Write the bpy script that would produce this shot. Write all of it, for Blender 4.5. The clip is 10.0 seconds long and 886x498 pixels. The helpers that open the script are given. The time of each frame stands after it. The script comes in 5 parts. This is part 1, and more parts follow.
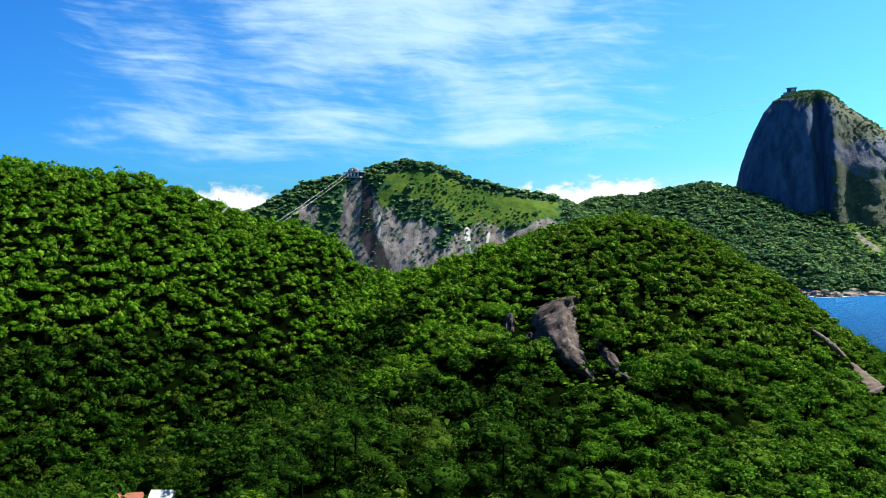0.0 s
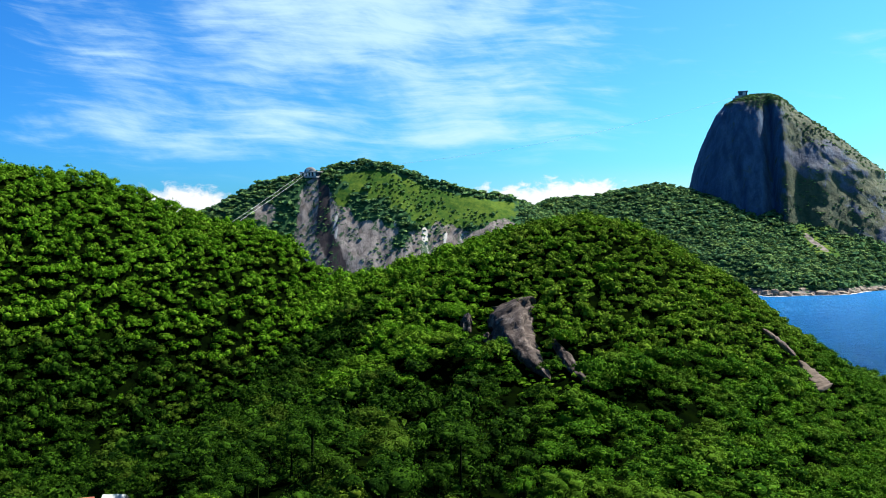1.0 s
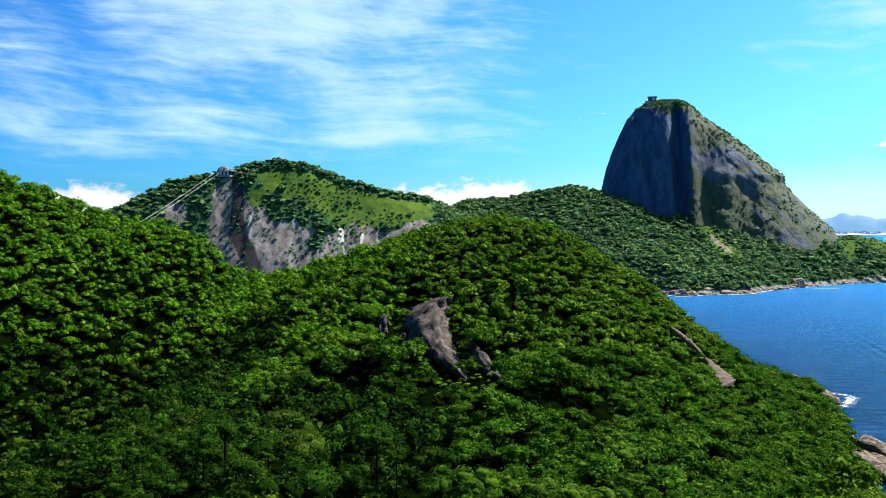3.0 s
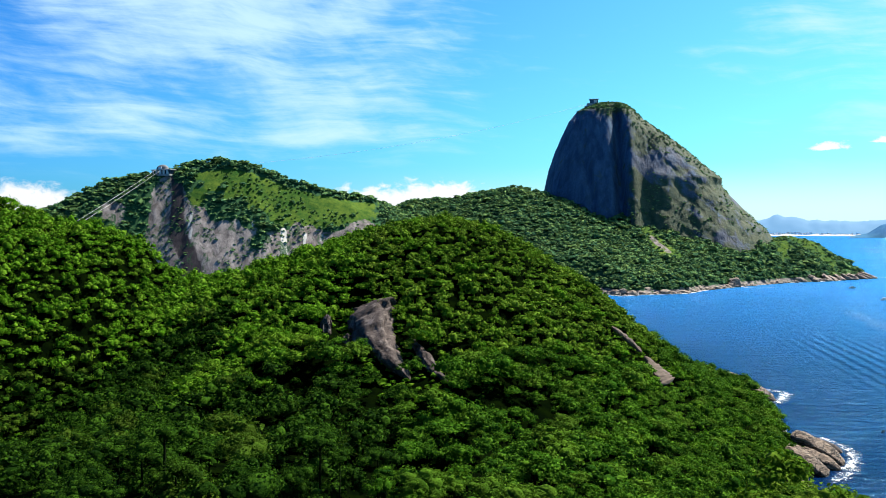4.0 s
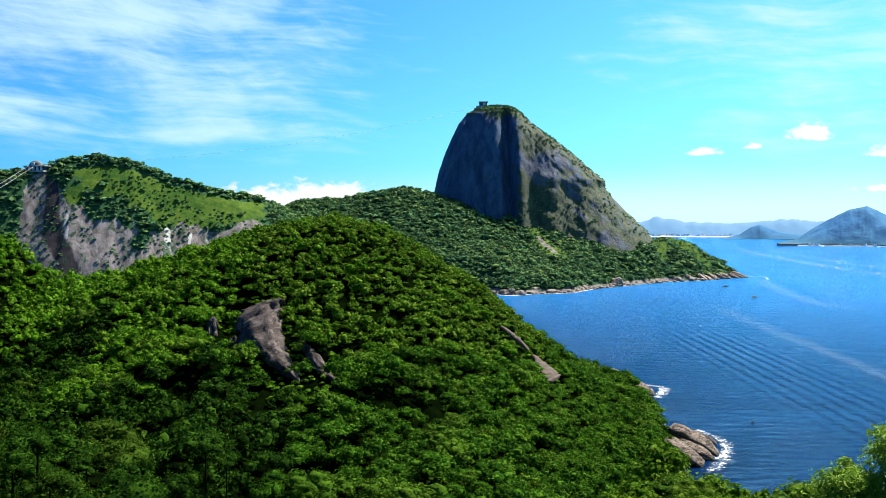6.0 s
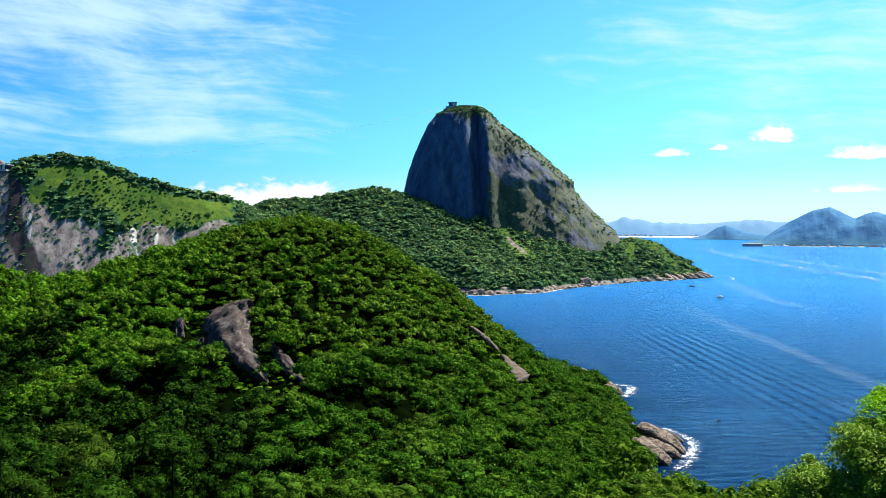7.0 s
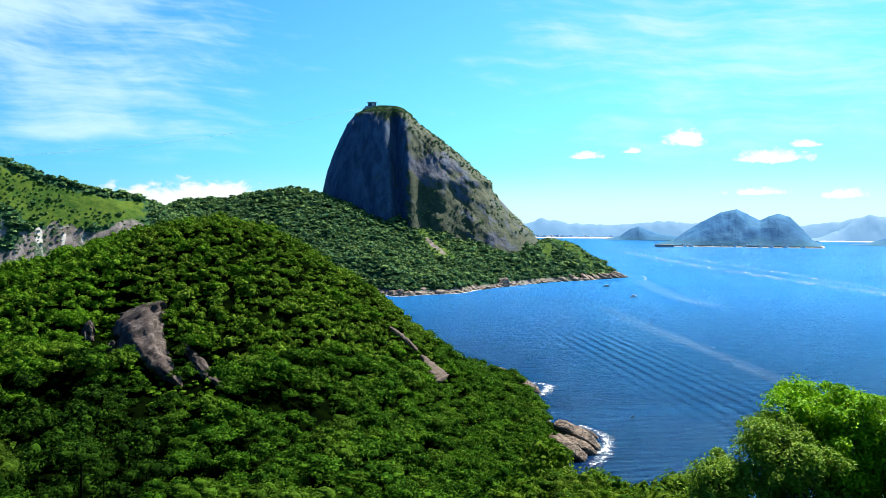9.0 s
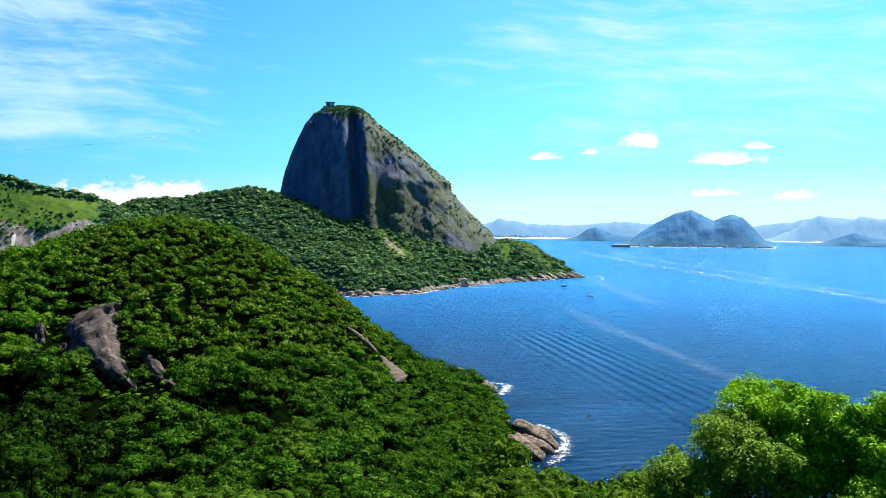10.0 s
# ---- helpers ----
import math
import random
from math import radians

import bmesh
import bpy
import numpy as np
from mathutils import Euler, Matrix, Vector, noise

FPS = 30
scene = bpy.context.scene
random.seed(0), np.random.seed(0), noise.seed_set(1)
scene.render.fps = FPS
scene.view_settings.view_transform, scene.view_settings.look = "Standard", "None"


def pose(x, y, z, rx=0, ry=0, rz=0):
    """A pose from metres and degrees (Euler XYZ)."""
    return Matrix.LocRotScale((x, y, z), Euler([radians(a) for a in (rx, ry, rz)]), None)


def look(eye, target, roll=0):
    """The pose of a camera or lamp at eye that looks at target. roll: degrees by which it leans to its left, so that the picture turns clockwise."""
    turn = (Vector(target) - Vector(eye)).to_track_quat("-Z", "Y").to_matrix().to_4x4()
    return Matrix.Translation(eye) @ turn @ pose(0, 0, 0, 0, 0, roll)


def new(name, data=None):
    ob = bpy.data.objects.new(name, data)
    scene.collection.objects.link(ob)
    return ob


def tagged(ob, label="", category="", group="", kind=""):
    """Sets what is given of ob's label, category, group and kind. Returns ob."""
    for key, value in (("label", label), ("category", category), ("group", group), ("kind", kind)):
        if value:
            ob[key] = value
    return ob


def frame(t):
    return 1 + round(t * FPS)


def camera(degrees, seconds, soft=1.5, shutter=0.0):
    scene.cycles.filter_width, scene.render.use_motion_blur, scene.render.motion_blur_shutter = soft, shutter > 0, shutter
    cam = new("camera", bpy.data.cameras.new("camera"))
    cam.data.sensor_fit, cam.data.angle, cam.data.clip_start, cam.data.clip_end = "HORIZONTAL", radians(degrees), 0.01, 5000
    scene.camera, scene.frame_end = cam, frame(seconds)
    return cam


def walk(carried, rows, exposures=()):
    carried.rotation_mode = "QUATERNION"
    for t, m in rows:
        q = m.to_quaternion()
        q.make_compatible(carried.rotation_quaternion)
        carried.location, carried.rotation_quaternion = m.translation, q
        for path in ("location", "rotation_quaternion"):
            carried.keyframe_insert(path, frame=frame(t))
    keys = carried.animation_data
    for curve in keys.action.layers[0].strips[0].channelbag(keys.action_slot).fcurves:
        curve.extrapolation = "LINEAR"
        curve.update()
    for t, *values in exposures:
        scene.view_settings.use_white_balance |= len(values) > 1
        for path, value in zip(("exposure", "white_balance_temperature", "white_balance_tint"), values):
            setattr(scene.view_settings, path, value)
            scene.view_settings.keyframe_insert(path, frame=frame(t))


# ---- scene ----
EYE = (0.0, 0.0, 122.0)  # a tripod on the hilltop; the camera only turns
cam = camera(54.46, 10.0, soft=0.5)
PATH = [
    (0.0, pose(*EYE, 88.223, 0.706, 13.775)),
    (0.5, pose(*EYE, 88.219, 0.646, 12.318)),
    (1.0, pose(*EYE, 88.211, 0.602, 10.940)),
    (1.5, pose(*EYE, 88.203, 0.579, 9.695)),
    (2.0, pose(*EYE, 88.208, 0.523, 8.317)),
    (2.5, pose(*EYE, 88.214, 0.431, 6.798)),
    (2.7, pose(*EYE, 88.214, 0.403, 6.253)),
    (3.8, pose(*EYE, 88.215, 0.249, 2.530)),
    (4.0, pose(*EYE, 88.215, 0.222, 1.674)),
    (4.5, pose(*EYE, 88.220, 0.157, 0.001)),
    (5.0, pose(*EYE, 88.223, 0.101, -1.741)),
    (5.5, pose(*EYE, 88.232, 0.026, -3.773)),
    (6.0, pose(*EYE, 88.235, -0.039, -5.594)),
    (6.2, pose(*EYE, 88.240, -0.049, -6.120)),
    (7.3, pose(*EYE, 88.263, -0.105, -8.198)),
    (7.5, pose(*EYE, 88.267, -0.116, -8.668)),
    (8.0, pose(*EYE, 88.282, -0.136, -10.116)),
    (8.5, pose(*EYE, 88.289, -0.202, -11.446)),
    (9.0, pose(*EYE, 88.310, -0.248, -12.981)),
    (9.5, pose(*EYE, 88.328, -0.329, -14.330)),
    (10.0, pose(*EYE, 88.349, -0.296, -15.725)),
]
walk(cam, PATH)

# ---- world, sun ----
SUN_AZ, SUN_EL = 54.0, 56.0  # degrees right of +y, and up


def direction(az, el):
    a, e = radians(az), radians(el)
    return Vector((math.sin(a) * math.cos(e), math.cos(a) * math.cos(e), math.sin(e)))


sun = new("sun", bpy.data.lights.new("sun", "SUN"))
sun.data.energy, sun.data.angle, sun.data.color = 5.0, radians(0.5), (1.0, 0.95, 0.86)
sun.matrix_world = look(direction(SUN_AZ, SUN_EL) * 500, (0, 0, 0))
scene.view_settings.exposure = 1.6


class Nodes:
    """Short hand for node trees: every call returns an output socket."""

    def __init__(self, tree):
        self.t = tree

    def put(self, socket, value):
        if isinstance(value, bpy.types.NodeSocket):
            self.t.links.new(value, socket)
        elif value is not None:
            socket.default_value = value

    def node(self, kind):
        return self.t.nodes.new(kind)

    def m(self, op, a, b=None, c=None, clamp=False):
        n = self.node("ShaderNodeMath")
        n.operation, n.use_clamp = op, clamp
        for i, v in enumerate((a, b, c)):
            self.put(n.inputs[i], v)
        return n.outputs[0]

    def v(self, op, a, b=None):
        n = self.node("ShaderNodeVectorMath")
        n.operation = op
        self.put(n.inputs[0], a)
        if b is not None:
            self.put(n.inputs["Scale"] if op == "SCALE" else n.inputs[1], b)
        return n.outputs["Value"] if op in ("LENGTH", "DOT_PRODUCT") else n.outputs["Vector"]

    def xyz(self, a, b, c):
        n = self.node("ShaderNodeCombineXYZ")
        for i, v in enumerate((a, b, c)):
            self.put(n.inputs[i], v)
        return n.outputs[0]

    def split(self, a):
        n = self.node("ShaderNodeSeparateXYZ")
        self.put(n.inputs[0], a)
        return n.outputs

    def step(self, x, lo, hi):
        """Smooth step from lo (0) to hi (1)."""
        n = self.node("ShaderNodeMapRange")
        n.interpolation_type = "SMOOTHSTEP"
        self.put(n.inputs["Value"], x)
        self.put(n.inputs["From Min"], lo)
        self.put(n.inputs["From Max"], hi)
        return n.outputs["Result"]

    def mix(self, k, a, b, how="MIX"):
        n = self.node("ShaderNodeMix")
        n.data_type, n.blend_type = "RGBA", how
        self.put(n.inputs[0], k)
        self.put(n.inputs[6], (*a, 1) if isinstance(a, tuple) else a)
        self.put(n.inputs[7], (*b, 1) if isinstance(b, tuple) else b)
        return n.outputs[2]

    def noise(self, where, scale, detail=4.0, rough=0.55, warp=0.0):
        n = self.node("ShaderNodeTexNoise")
        self.put(n.inputs["Vector"], where)
        n.inputs["Scale"].default_value, n.inputs["Detail"].default_value = scale, detail
        n.inputs["Roughness"].default_value, n.inputs["Distortion"].default_value = rough, warp
        return n.outputs["Fac"]

    def attr(self, name):
        n = self.node("ShaderNodeAttribute")
        n.attribute_name = name
        return n.outputs["Fac"]


world = bpy.data.worlds.new("sky")
scene.world = world
world.use_nodes = True
world.node_tree.nodes.clear()
W = Nodes(world.node_tree)
sky = W.node("ShaderNodeTexSky")
sky.sky_type, sky.sun_disc = "NISHITA", False
sky.sun_elevation, sky.sun_rotation = radians(SUN_EL), radians(SUN_AZ)
sky.air_density, sky.dust_density, sky.ozone_density, sky.altitude = 1.0, 0.6, 2.0, 100.0
way = W.v("NORMALIZE", W.node("ShaderNodeTexCoord").outputs["Generated"])
dx, dy, dz = W.split(way)
az = W.m("MULTIPLY", W.m("ARCTAN2", dx, dy), 57.2958)
el = W.m("MULTIPLY", W.m("ARCSINE", dz), 57.2958)
# blue sky, deeper up and away from the sun
tint = W.mix(W.step(az, -50.0, 40.0), (0.1056, 0.5148, 1.109), (0.4356, 1.135, 1.287))
blue = W.mix(1.0, sky.outputs[0], tint, "MULTIPLY")
# cirrus: long soft fibres, thickest in the west
wob = W.noise(W.xyz(W.m("MULTIPLY", az, 0.06), W.m("MULTIPLY", el, 0.10), 0.0), 1.0, 2.0)
lean = W.m("ADD", el, W.m("ADD", W.m("MULTIPLY", az, 0.05), W.m("MULTIPLY", wob, 3.5)))
fibre = W.noise(W.xyz(W.m("MULTIPLY", az, 0.16), W.m("MULTIPLY", lean, 1.05), 3.0), 1.0, 9.0, 0.60, 0.25)
cross = W.noise(W.xyz(W.m("MULTIPLY", W.m("ADD", az, el), 0.35), W.m("MULTIPLY", lean, 0.30), 5.0), 1.0, 7.0, 0.62, 0.3)
broad = W.noise(W.xyz(W.m("MULTIPLY", az, 0.040), W.m("MULTIPLY", el, 0.13), 7.4), 1.0, 3.0, 0.5, 0.2)
patch = W.step(W.noise(W.xyz(W.m("MULTIPLY", az, 0.09), W.m("MULTIPLY", el, 0.16), 2.2), 1.0, 3.0, 0.55, 0.4), 0.34, 0.58)
west = W.m("MULTIPLY", W.m("MULTIPLY", W.step(az, -46.0, -26.0), W.step(az, 8.0, -12.0)), W.m("ADD", 0.74, W.m("MULTIPLY", patch, 0.36)))
low = W.m("MULTIPLY", W.step(el, 2.5, 6.0), W.step(el, 26.0, 14.0))
east = W.m("MULTIPLY", W.step(az, 4.0, 30.0), 0.16)
amount = W.m("ADD", W.m("MULTIPLY", broad, 0.80), W.m("ADD", W.m("MULTIPLY", W.m("MULTIPLY", west, low), 0.40), east))
streaks = W.m("ADD", W.m("MULTIPLY", fibre, 0.75), W.m("MULTIPLY", cross, 0.25))
cirrus = W.m("MULTIPLY", W.step(W.m("ADD", streaks, amount), 0.97, 1.45), W.step(el, 1.5, 6.0))


def cumulus(k, a0, e0, wide, high, size):
    """A small cloud at az a0 and elevation e0, flat below and puffy above."""
    da, de = W.m("DIVIDE", W.m("SUBTRACT", az, a0), wide), W.m("DIVIDE", W.m("SUBTRACT", el, e0), high)
    de = W.m("MULTIPLY", de, W.m("ADD", 1.0, W.m("MULTIPLY", W.m("LESS_THAN", de, 0.0), 1.6)))
    r = W.m("SQRT", W.m("ADD", W.m("MULTIPLY", da, da), W.m("MULTIPLY", de, de)))
    puff = W.noise(W.xyz(W.m("MULTIPLY", az, size), W.m("MULTIPLY", el, size * 1.4), a0), 1.0, 5.0, 0.6, 0.3)
    body = W.step(W.m("ADD", r, W.m("MULTIPLY", W.m("SUBTRACT", puff, 0.5), 1.9)), 1.05, 0.55)
    return body if k is None else W.m("MAXIMUM", k, body)


heap = None
for spec in ((-27.5, 1.0, 4.6, 1.5, 0.75), (-6.0, 1.1, 4.6, 1.4, 0.9), (-2.0, 1.4, 3.6, 1.5, 0.9),
             (28.6, 5.3, 1.6, 0.8, 1.3), (22.5, 4.4, 1.2, 0.38, 1.2), (33.8, 4.1, 2.3, 0.7, 1.2),
             (37.9, 1.8, 1.3, 0.5, 1.4), (33.0, 2.0, 1.9, 0.36, 1.2), (44.0, 2.3, 1.6, 0.5, 1.2), (35.8, 4.9, 0.9, 0.35, 1.3), (25.3, 4.7, 0.7, 0.3, 1.4)):
    heap = cumulus(heap, *spec)
haze = W.m("MULTIPLY", W.step(el, 4.0, 0.5), W.step(az, -20.0, 20.0))
with_cirrus = W.mix(W.m("MULTIPLY", cirrus, 0.82), blue, (4.752, 6.732, 7.524))
with_cirrus = W.mix(W.m("MULTIPLY", haze, 0.75), with_cirrus, (5.676, 7.062, 7.392))
with_heaps = W.mix(W.m("MULTIPLY", heap, 0.95), with_cirrus, (6.864, 6.996, 7.194))
back = W.node("ShaderNodeBackground")
W.put(back.inputs["Color"], with_heaps)
back.inputs["Strength"].default_value = 0.05
W.put(W.node("ShaderNodeOutputWorld").inputs[0], back.outputs[0])


# ---- materials ----
def material(name, build, rough=0.8, spec=0.3):
    """build(n, place, bsdf) returns the base colour and, if it likes, a height for the relief and its depth in metres."""
    mat = bpy.data.materials.new(name)
    mat.use_nodes = True
    n = Nodes(mat.node_tree)
    mat.node_tree.nodes.clear()
    bsdf = n.node("ShaderNodeBsdfPrincipled")
    bsdf.inputs["Roughness"].default_value = rough
    bsdf.inputs["Specular IOR Level"].default_value = spec
    place = n.node("ShaderNodeNewGeometry").outputs["Position"]
    got = build(n, place, bsdf)
    colour, height, depth = got if isinstance(got, tuple) and len(got) == 3 and not isinstance(got[0], float) else (got, None, 0)
    n.put(bsdf.inputs["Base Color"], (*colour, 1) if isinstance(colour, tuple) else colour)
    if height is not None:
        bump = n.node("ShaderNodeBump")
        bump.inputs["Distance"].default_value = depth
        bump.inputs["Strength"].default_value = 1.0
        n.put(bump.inputs["Height"], height)
        n.put(bsdf.inputs["Normal"], bump.outputs[0])
    n.put(n.node("ShaderNodeOutputMaterial").inputs[0], bsdf.outputs[0])
    return mat


def leaf_material(name, dark, mid, light, patch=0.02, thin=0.2, relief=0.7):
    """Foliage: each tree has its own green, each spray a little of its own; relief is the depth of the leafy bumps."""
    def build(n, place, bsdf):
        leaf = n.node("ShaderNodeNewGeometry").outputs["Random Per Island"]
        tree = n.m("FRACT", n.m("ADD", n.attr("tint"), n.node("ShaderNodeObjectInfo").outputs["Random"]))
        patchy = n.noise(place, patch, 3.0)
        leafy = n.noise(place, 1.3, 5.0, 0.7)
        k = n.m("ADD", n.m("MULTIPLY", tree, 0.55), n.m("MULTIPLY", patchy, 0.75))
        c = n.mix(n.step(k, 0.25, 1.0), dark, mid)
        c = n.mix(n.m("MULTIPLY", n.step(n.m("ADD", n.m("MULTIPLY", leaf, 0.6), n.m("MULTIPLY", leafy, 0.5)), 0.45, 0.85), 0.75), c, light)
        olive = n.m("MULTIPLY", n.step(n.m("FRACT", n.m("MULTIPLY", tree, 7.3)), 0.78, 0.95), 0.45)
        c = n.mix(olive, c, tuple(0.5 * (p + q) for p, q in zip(light, (0.085, 0.110, 0.012))))
        return (c, leafy, relief) if relief else c
    mat = material(name, build, 0.8 if relief else 0.6, 0.02 if relief else 0.06)
    tree = mat.node_tree
    bsdf = next(x for x in tree.nodes if x.type == "BSDF_PRINCIPLED")
    out = next(x for x in tree.nodes if x.type == "OUTPUT_MATERIAL")
    glow = tree.nodes.new("ShaderNodeBsdfTranslucent")
    tree.links.new(bsdf.inputs["Base Color"].links[0].from_socket, glow.inputs["Color"])
    both = tree.nodes.new("ShaderNodeMixShader")
    both.inputs[0].default_value = thin
    tree.links.new(bsdf.outputs[0], both.inputs[1])
    tree.links.new(glow.outputs[0], both.inputs[2])
    tree.links.new(both.outputs[0], out.inputs[0])
    return mat


# hollow's shade, flank's half shade and ridge's sun are put into leaf colours
LEAF_SHADED = leaf_material("shaded_jungle_leaves", (0.0025, 0.0120, 0.0006), (0.0078, 0.0275, 0.0012), (0.038, 0.098, 0.006), 0.02)
LEAF_RIDGE = leaf_material("sunlit_ridge_leaves", (0.0150, 0.0560, 0.0010), (0.0420, 0.1230, 0.0030), (0.130, 0.250, 0.016), 0.02)
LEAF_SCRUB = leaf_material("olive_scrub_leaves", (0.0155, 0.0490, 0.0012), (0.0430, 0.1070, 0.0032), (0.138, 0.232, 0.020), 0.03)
LEAF_FLANK = leaf_material("half_shaded_leaves", (0.0065, 0.0310, 0.0010), (0.0205, 0.0710, 0.0022), (0.080, 0.180, 0.011), 0.02)
# distance haze is put into this bluish green
LEAF_FAR = leaf_material("hazy_far_leaves", (0.022, 0.072, 0.038), (0.068, 0.150, 0.056), (0.160, 0.245, 0.070), 0.012, 0.15, 1.5)
LEAF_NEAR = leaf_material("broad_leaves", (0.068, 0.205, 0.001), (0.145, 0.335, 0.002), (0.265, 0.450, 0.012), 0.4, 0.28, 0.0)
LEAF_OLIVE = leaf_material("olive_leaves", (0.034, 0.092, 0.003), (0.088, 0.185, 0.006), (0.225, 0.315, 0.042), 0.4, 0.28, 0.0)
LEAF_SPUR = leaf_material("spur_leaves", (0.012, 0.040, 0.001), (0.034, 0.085, 0.002), (0.105, 0.165, 0.014), 0.1, 0.25, 0.25)


def bark(n, place, bsdf):
    g = n.noise(place, 3.0, 5.0)
    return n.mix(g, (0.035, 0.028, 0.020), (0.110, 0.095, 0.075)), g, 0.05


BARK = material("grey_bark", bark, 0.9, 0.1)


# near-black stems: the shade inside the woods, put into the bark's colour
def stem_shade(n, place, bsdf):
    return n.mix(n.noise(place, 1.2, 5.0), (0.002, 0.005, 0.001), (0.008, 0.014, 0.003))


STEM_SHADE = material("shaded_wood_stems", stem_shade, 0.95, 0.03)


def granite_colour(n, place, fine=1.0):
    streak = n.step(n.noise(n.v("MULTIPLY", place, (0.09, 0.09, 0.010)), 1.0, 7.0, 0.62, 0.4), 0.28, 0.72)
    grain = n.noise(place, 0.35 * fine, 8.0, 0.65)
    blot = n.noise(place, 0.02 * fine, 4.0, 0.6, 0.5)
    c = n.mix(streak, (0.062, 0.053, 0.052), (0.195, 0.170, 0.160))
    c = n.mix(n.m("MULTIPLY", n.step(blot, 0.5, 0.72), 0.6), c, (0.102, 0.0762, 0.0578))
    return n.mix(0.5, c, n.mix(grain, (0.0, 0.0, 0.0), (1.0, 1.0, 1.0)), "OVERLAY"), n.m("ADD", streak, n.m("MULTIPLY", grain, 0.4))


def ground_material(name, soil_a, soil_b, spec=0.03):
    """Under-storey and soil, bare granite where the sheet's 'rock' value is high and grass where 'grass' is."""
    def build(n, place, bsdf):
        rocky, height = granite_colour(n, place)
        a = n.noise(place, 0.12, 6.0, 0.65)
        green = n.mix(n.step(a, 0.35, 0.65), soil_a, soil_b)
        lawn = n.mix(n.step(n.m("ADD", n.m("MULTIPLY", n.noise(place, 0.09, 9.0, 0.78), 0.6), n.m("MULTIPLY", n.noise(place, 0.018, 4.0, 0.6), 0.4)), 0.38, 0.62), (0.016, 0.048, 0.008), (0.066, 0.102, 0.014))
        edge = n.m("MULTIPLY", n.m("SUBTRACT", n.noise(place, 0.07, 6.0, 0.7), 0.5), 1.1)
        tuft = n.m("MULTIPLY", n.attr("grass"), 4.0, clamp=True)
        c = n.mix(n.step(n.m("ADD", n.attr("grass"), n.m("MULTIPLY", edge, tuft)), 0.42, 0.58), green, lawn)
        some = n.m("MULTIPLY", n.attr("rock"), 4.0, clamp=True)
        k = n.step(n.m("ADD", n.attr("rock"), n.m("MULTIPLY", edge, some)), 0.42, 0.55)
        wet = n.step(n.m("ADD", n.attr("wet"), n.m("MULTIPLY", edge, 0.7)), 0.4, 0.65)
        pale = n.step(n.m("ADD", n.attr("pale"), n.m("MULTIPLY", edge, 0.35)), 0.35, 0.6)
        stone = n.mix(n.m("MULTIPLY", wet, 0.9), rocky, (0.014, 0.012, 0.015))
        stone = n.mix(n.m("MULTIPLY", n.m("SUBTRACT", pale, wet, clamp=True), 0.85), stone, (0.374, 0.3536, 0.3196))
        # grass and moss in the cracks
        crack = n.noise(n.v("MULTIPLY", place, (0.055, 0.055, 0.035)), 1.0, 9.0, 0.72, 0.6)
        k = n.m("MULTIPLY", k, n.m("SUBTRACT", 1.0, n.m("MULTIPLY", n.step(crack, 0.52, 0.60), 0.9)))
        return n.mix(k, c, stone), n.m("ADD", height, n.m("MULTIPLY", a, 0.6)), 0.4
    return material(name, build, 0.95, spec)


# near-black: the shade under the trees is put into the floor's colour
GROUND = ground_material("shaded_forest_floor", (0.0007, 0.0017, 0.0005), (0.0017, 0.0040, 0.0005), 0.0)
MASSIF = ground_material("massif_ground", (0.010, 0.034, 0.016), (0.024, 0.060, 0.024))


def cliff(n, place, bsdf):
    flow = n.noise(n.v("MULTIPLY", place, (0.07, 0.07, 0.006)), 1.0, 7.0, 0.62, 0.3)
    blot = n.noise(n.v("MULTIPLY", place, (0.02, 0.02, 0.012)), 1.0, 6.0, 0.62, 0.5)
    grain = n.noise(place, 0.22, 8.0, 0.68)
    # distance haze and the wall's blue shade are put into these colours
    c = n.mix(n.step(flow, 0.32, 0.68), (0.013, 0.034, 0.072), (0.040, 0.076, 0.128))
    # warm: the browner light on the east side, put into the colour
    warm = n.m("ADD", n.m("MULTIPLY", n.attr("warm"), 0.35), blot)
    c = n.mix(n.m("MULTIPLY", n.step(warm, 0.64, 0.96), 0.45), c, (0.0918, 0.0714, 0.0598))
    c = n.mix(0.4, c, n.mix(grain, (0.0, 0.0, 0.0), (1.0, 1.0, 1.0)), "OVERLAY")
    moss = n.noise(n.v("MULTIPLY", place, (0.035, 0.035, 0.028)), 1.0, 8.0, 0.70, 0.6)
    k = n.m("MULTIPLY", n.step(n.m("ADD", moss, n.m("MULTIPLY", n.attr("moss"), 0.42)), 0.55, 0.72), 0.9)
    green = n.mix(n.step(n.noise(place, 0.05, 5.0, 0.7), 0.35, 0.6), (0.0136, 0.0306, 0.0109), (0.051, 0.0578, 0.0238))
    return n.mix(k, c, green), n.m("ADD", flow, n.m("MULTIPLY", grain, 0.6)), 3.0


CLIFF = material("hazy_dome_granite", cliff, 0.85, 0.2)


def boulder_stone(n, place, bsdf):
    g, b = n.noise(place, 0.8, 7.0, 0.6), n.noise(place, 0.12, 3.0)
    x, y, z = n.split(place)
    c = n.mix(n.step(g, 0.3, 0.7), (0.0612, 0.0449, 0.034), (0.2244, 0.1802, 0.1428))
    c = n.mix(n.m("MULTIPLY", n.step(b, 0.5, 0.7), 0.5), c, (0.1632, 0.102, 0.0612))
    wet = n.step(n.m("ADD", z, n.m("MULTIPLY", b, 3.0)), 3.2, 1.6)
    return n.mix(n.m("MULTIPLY", wet, 0.8), c, (0.0476, 0.0374, 0.0306)), g, 0.3


BOULDER = material("coast_stone", boulder_stone, 0.8, 0.25)


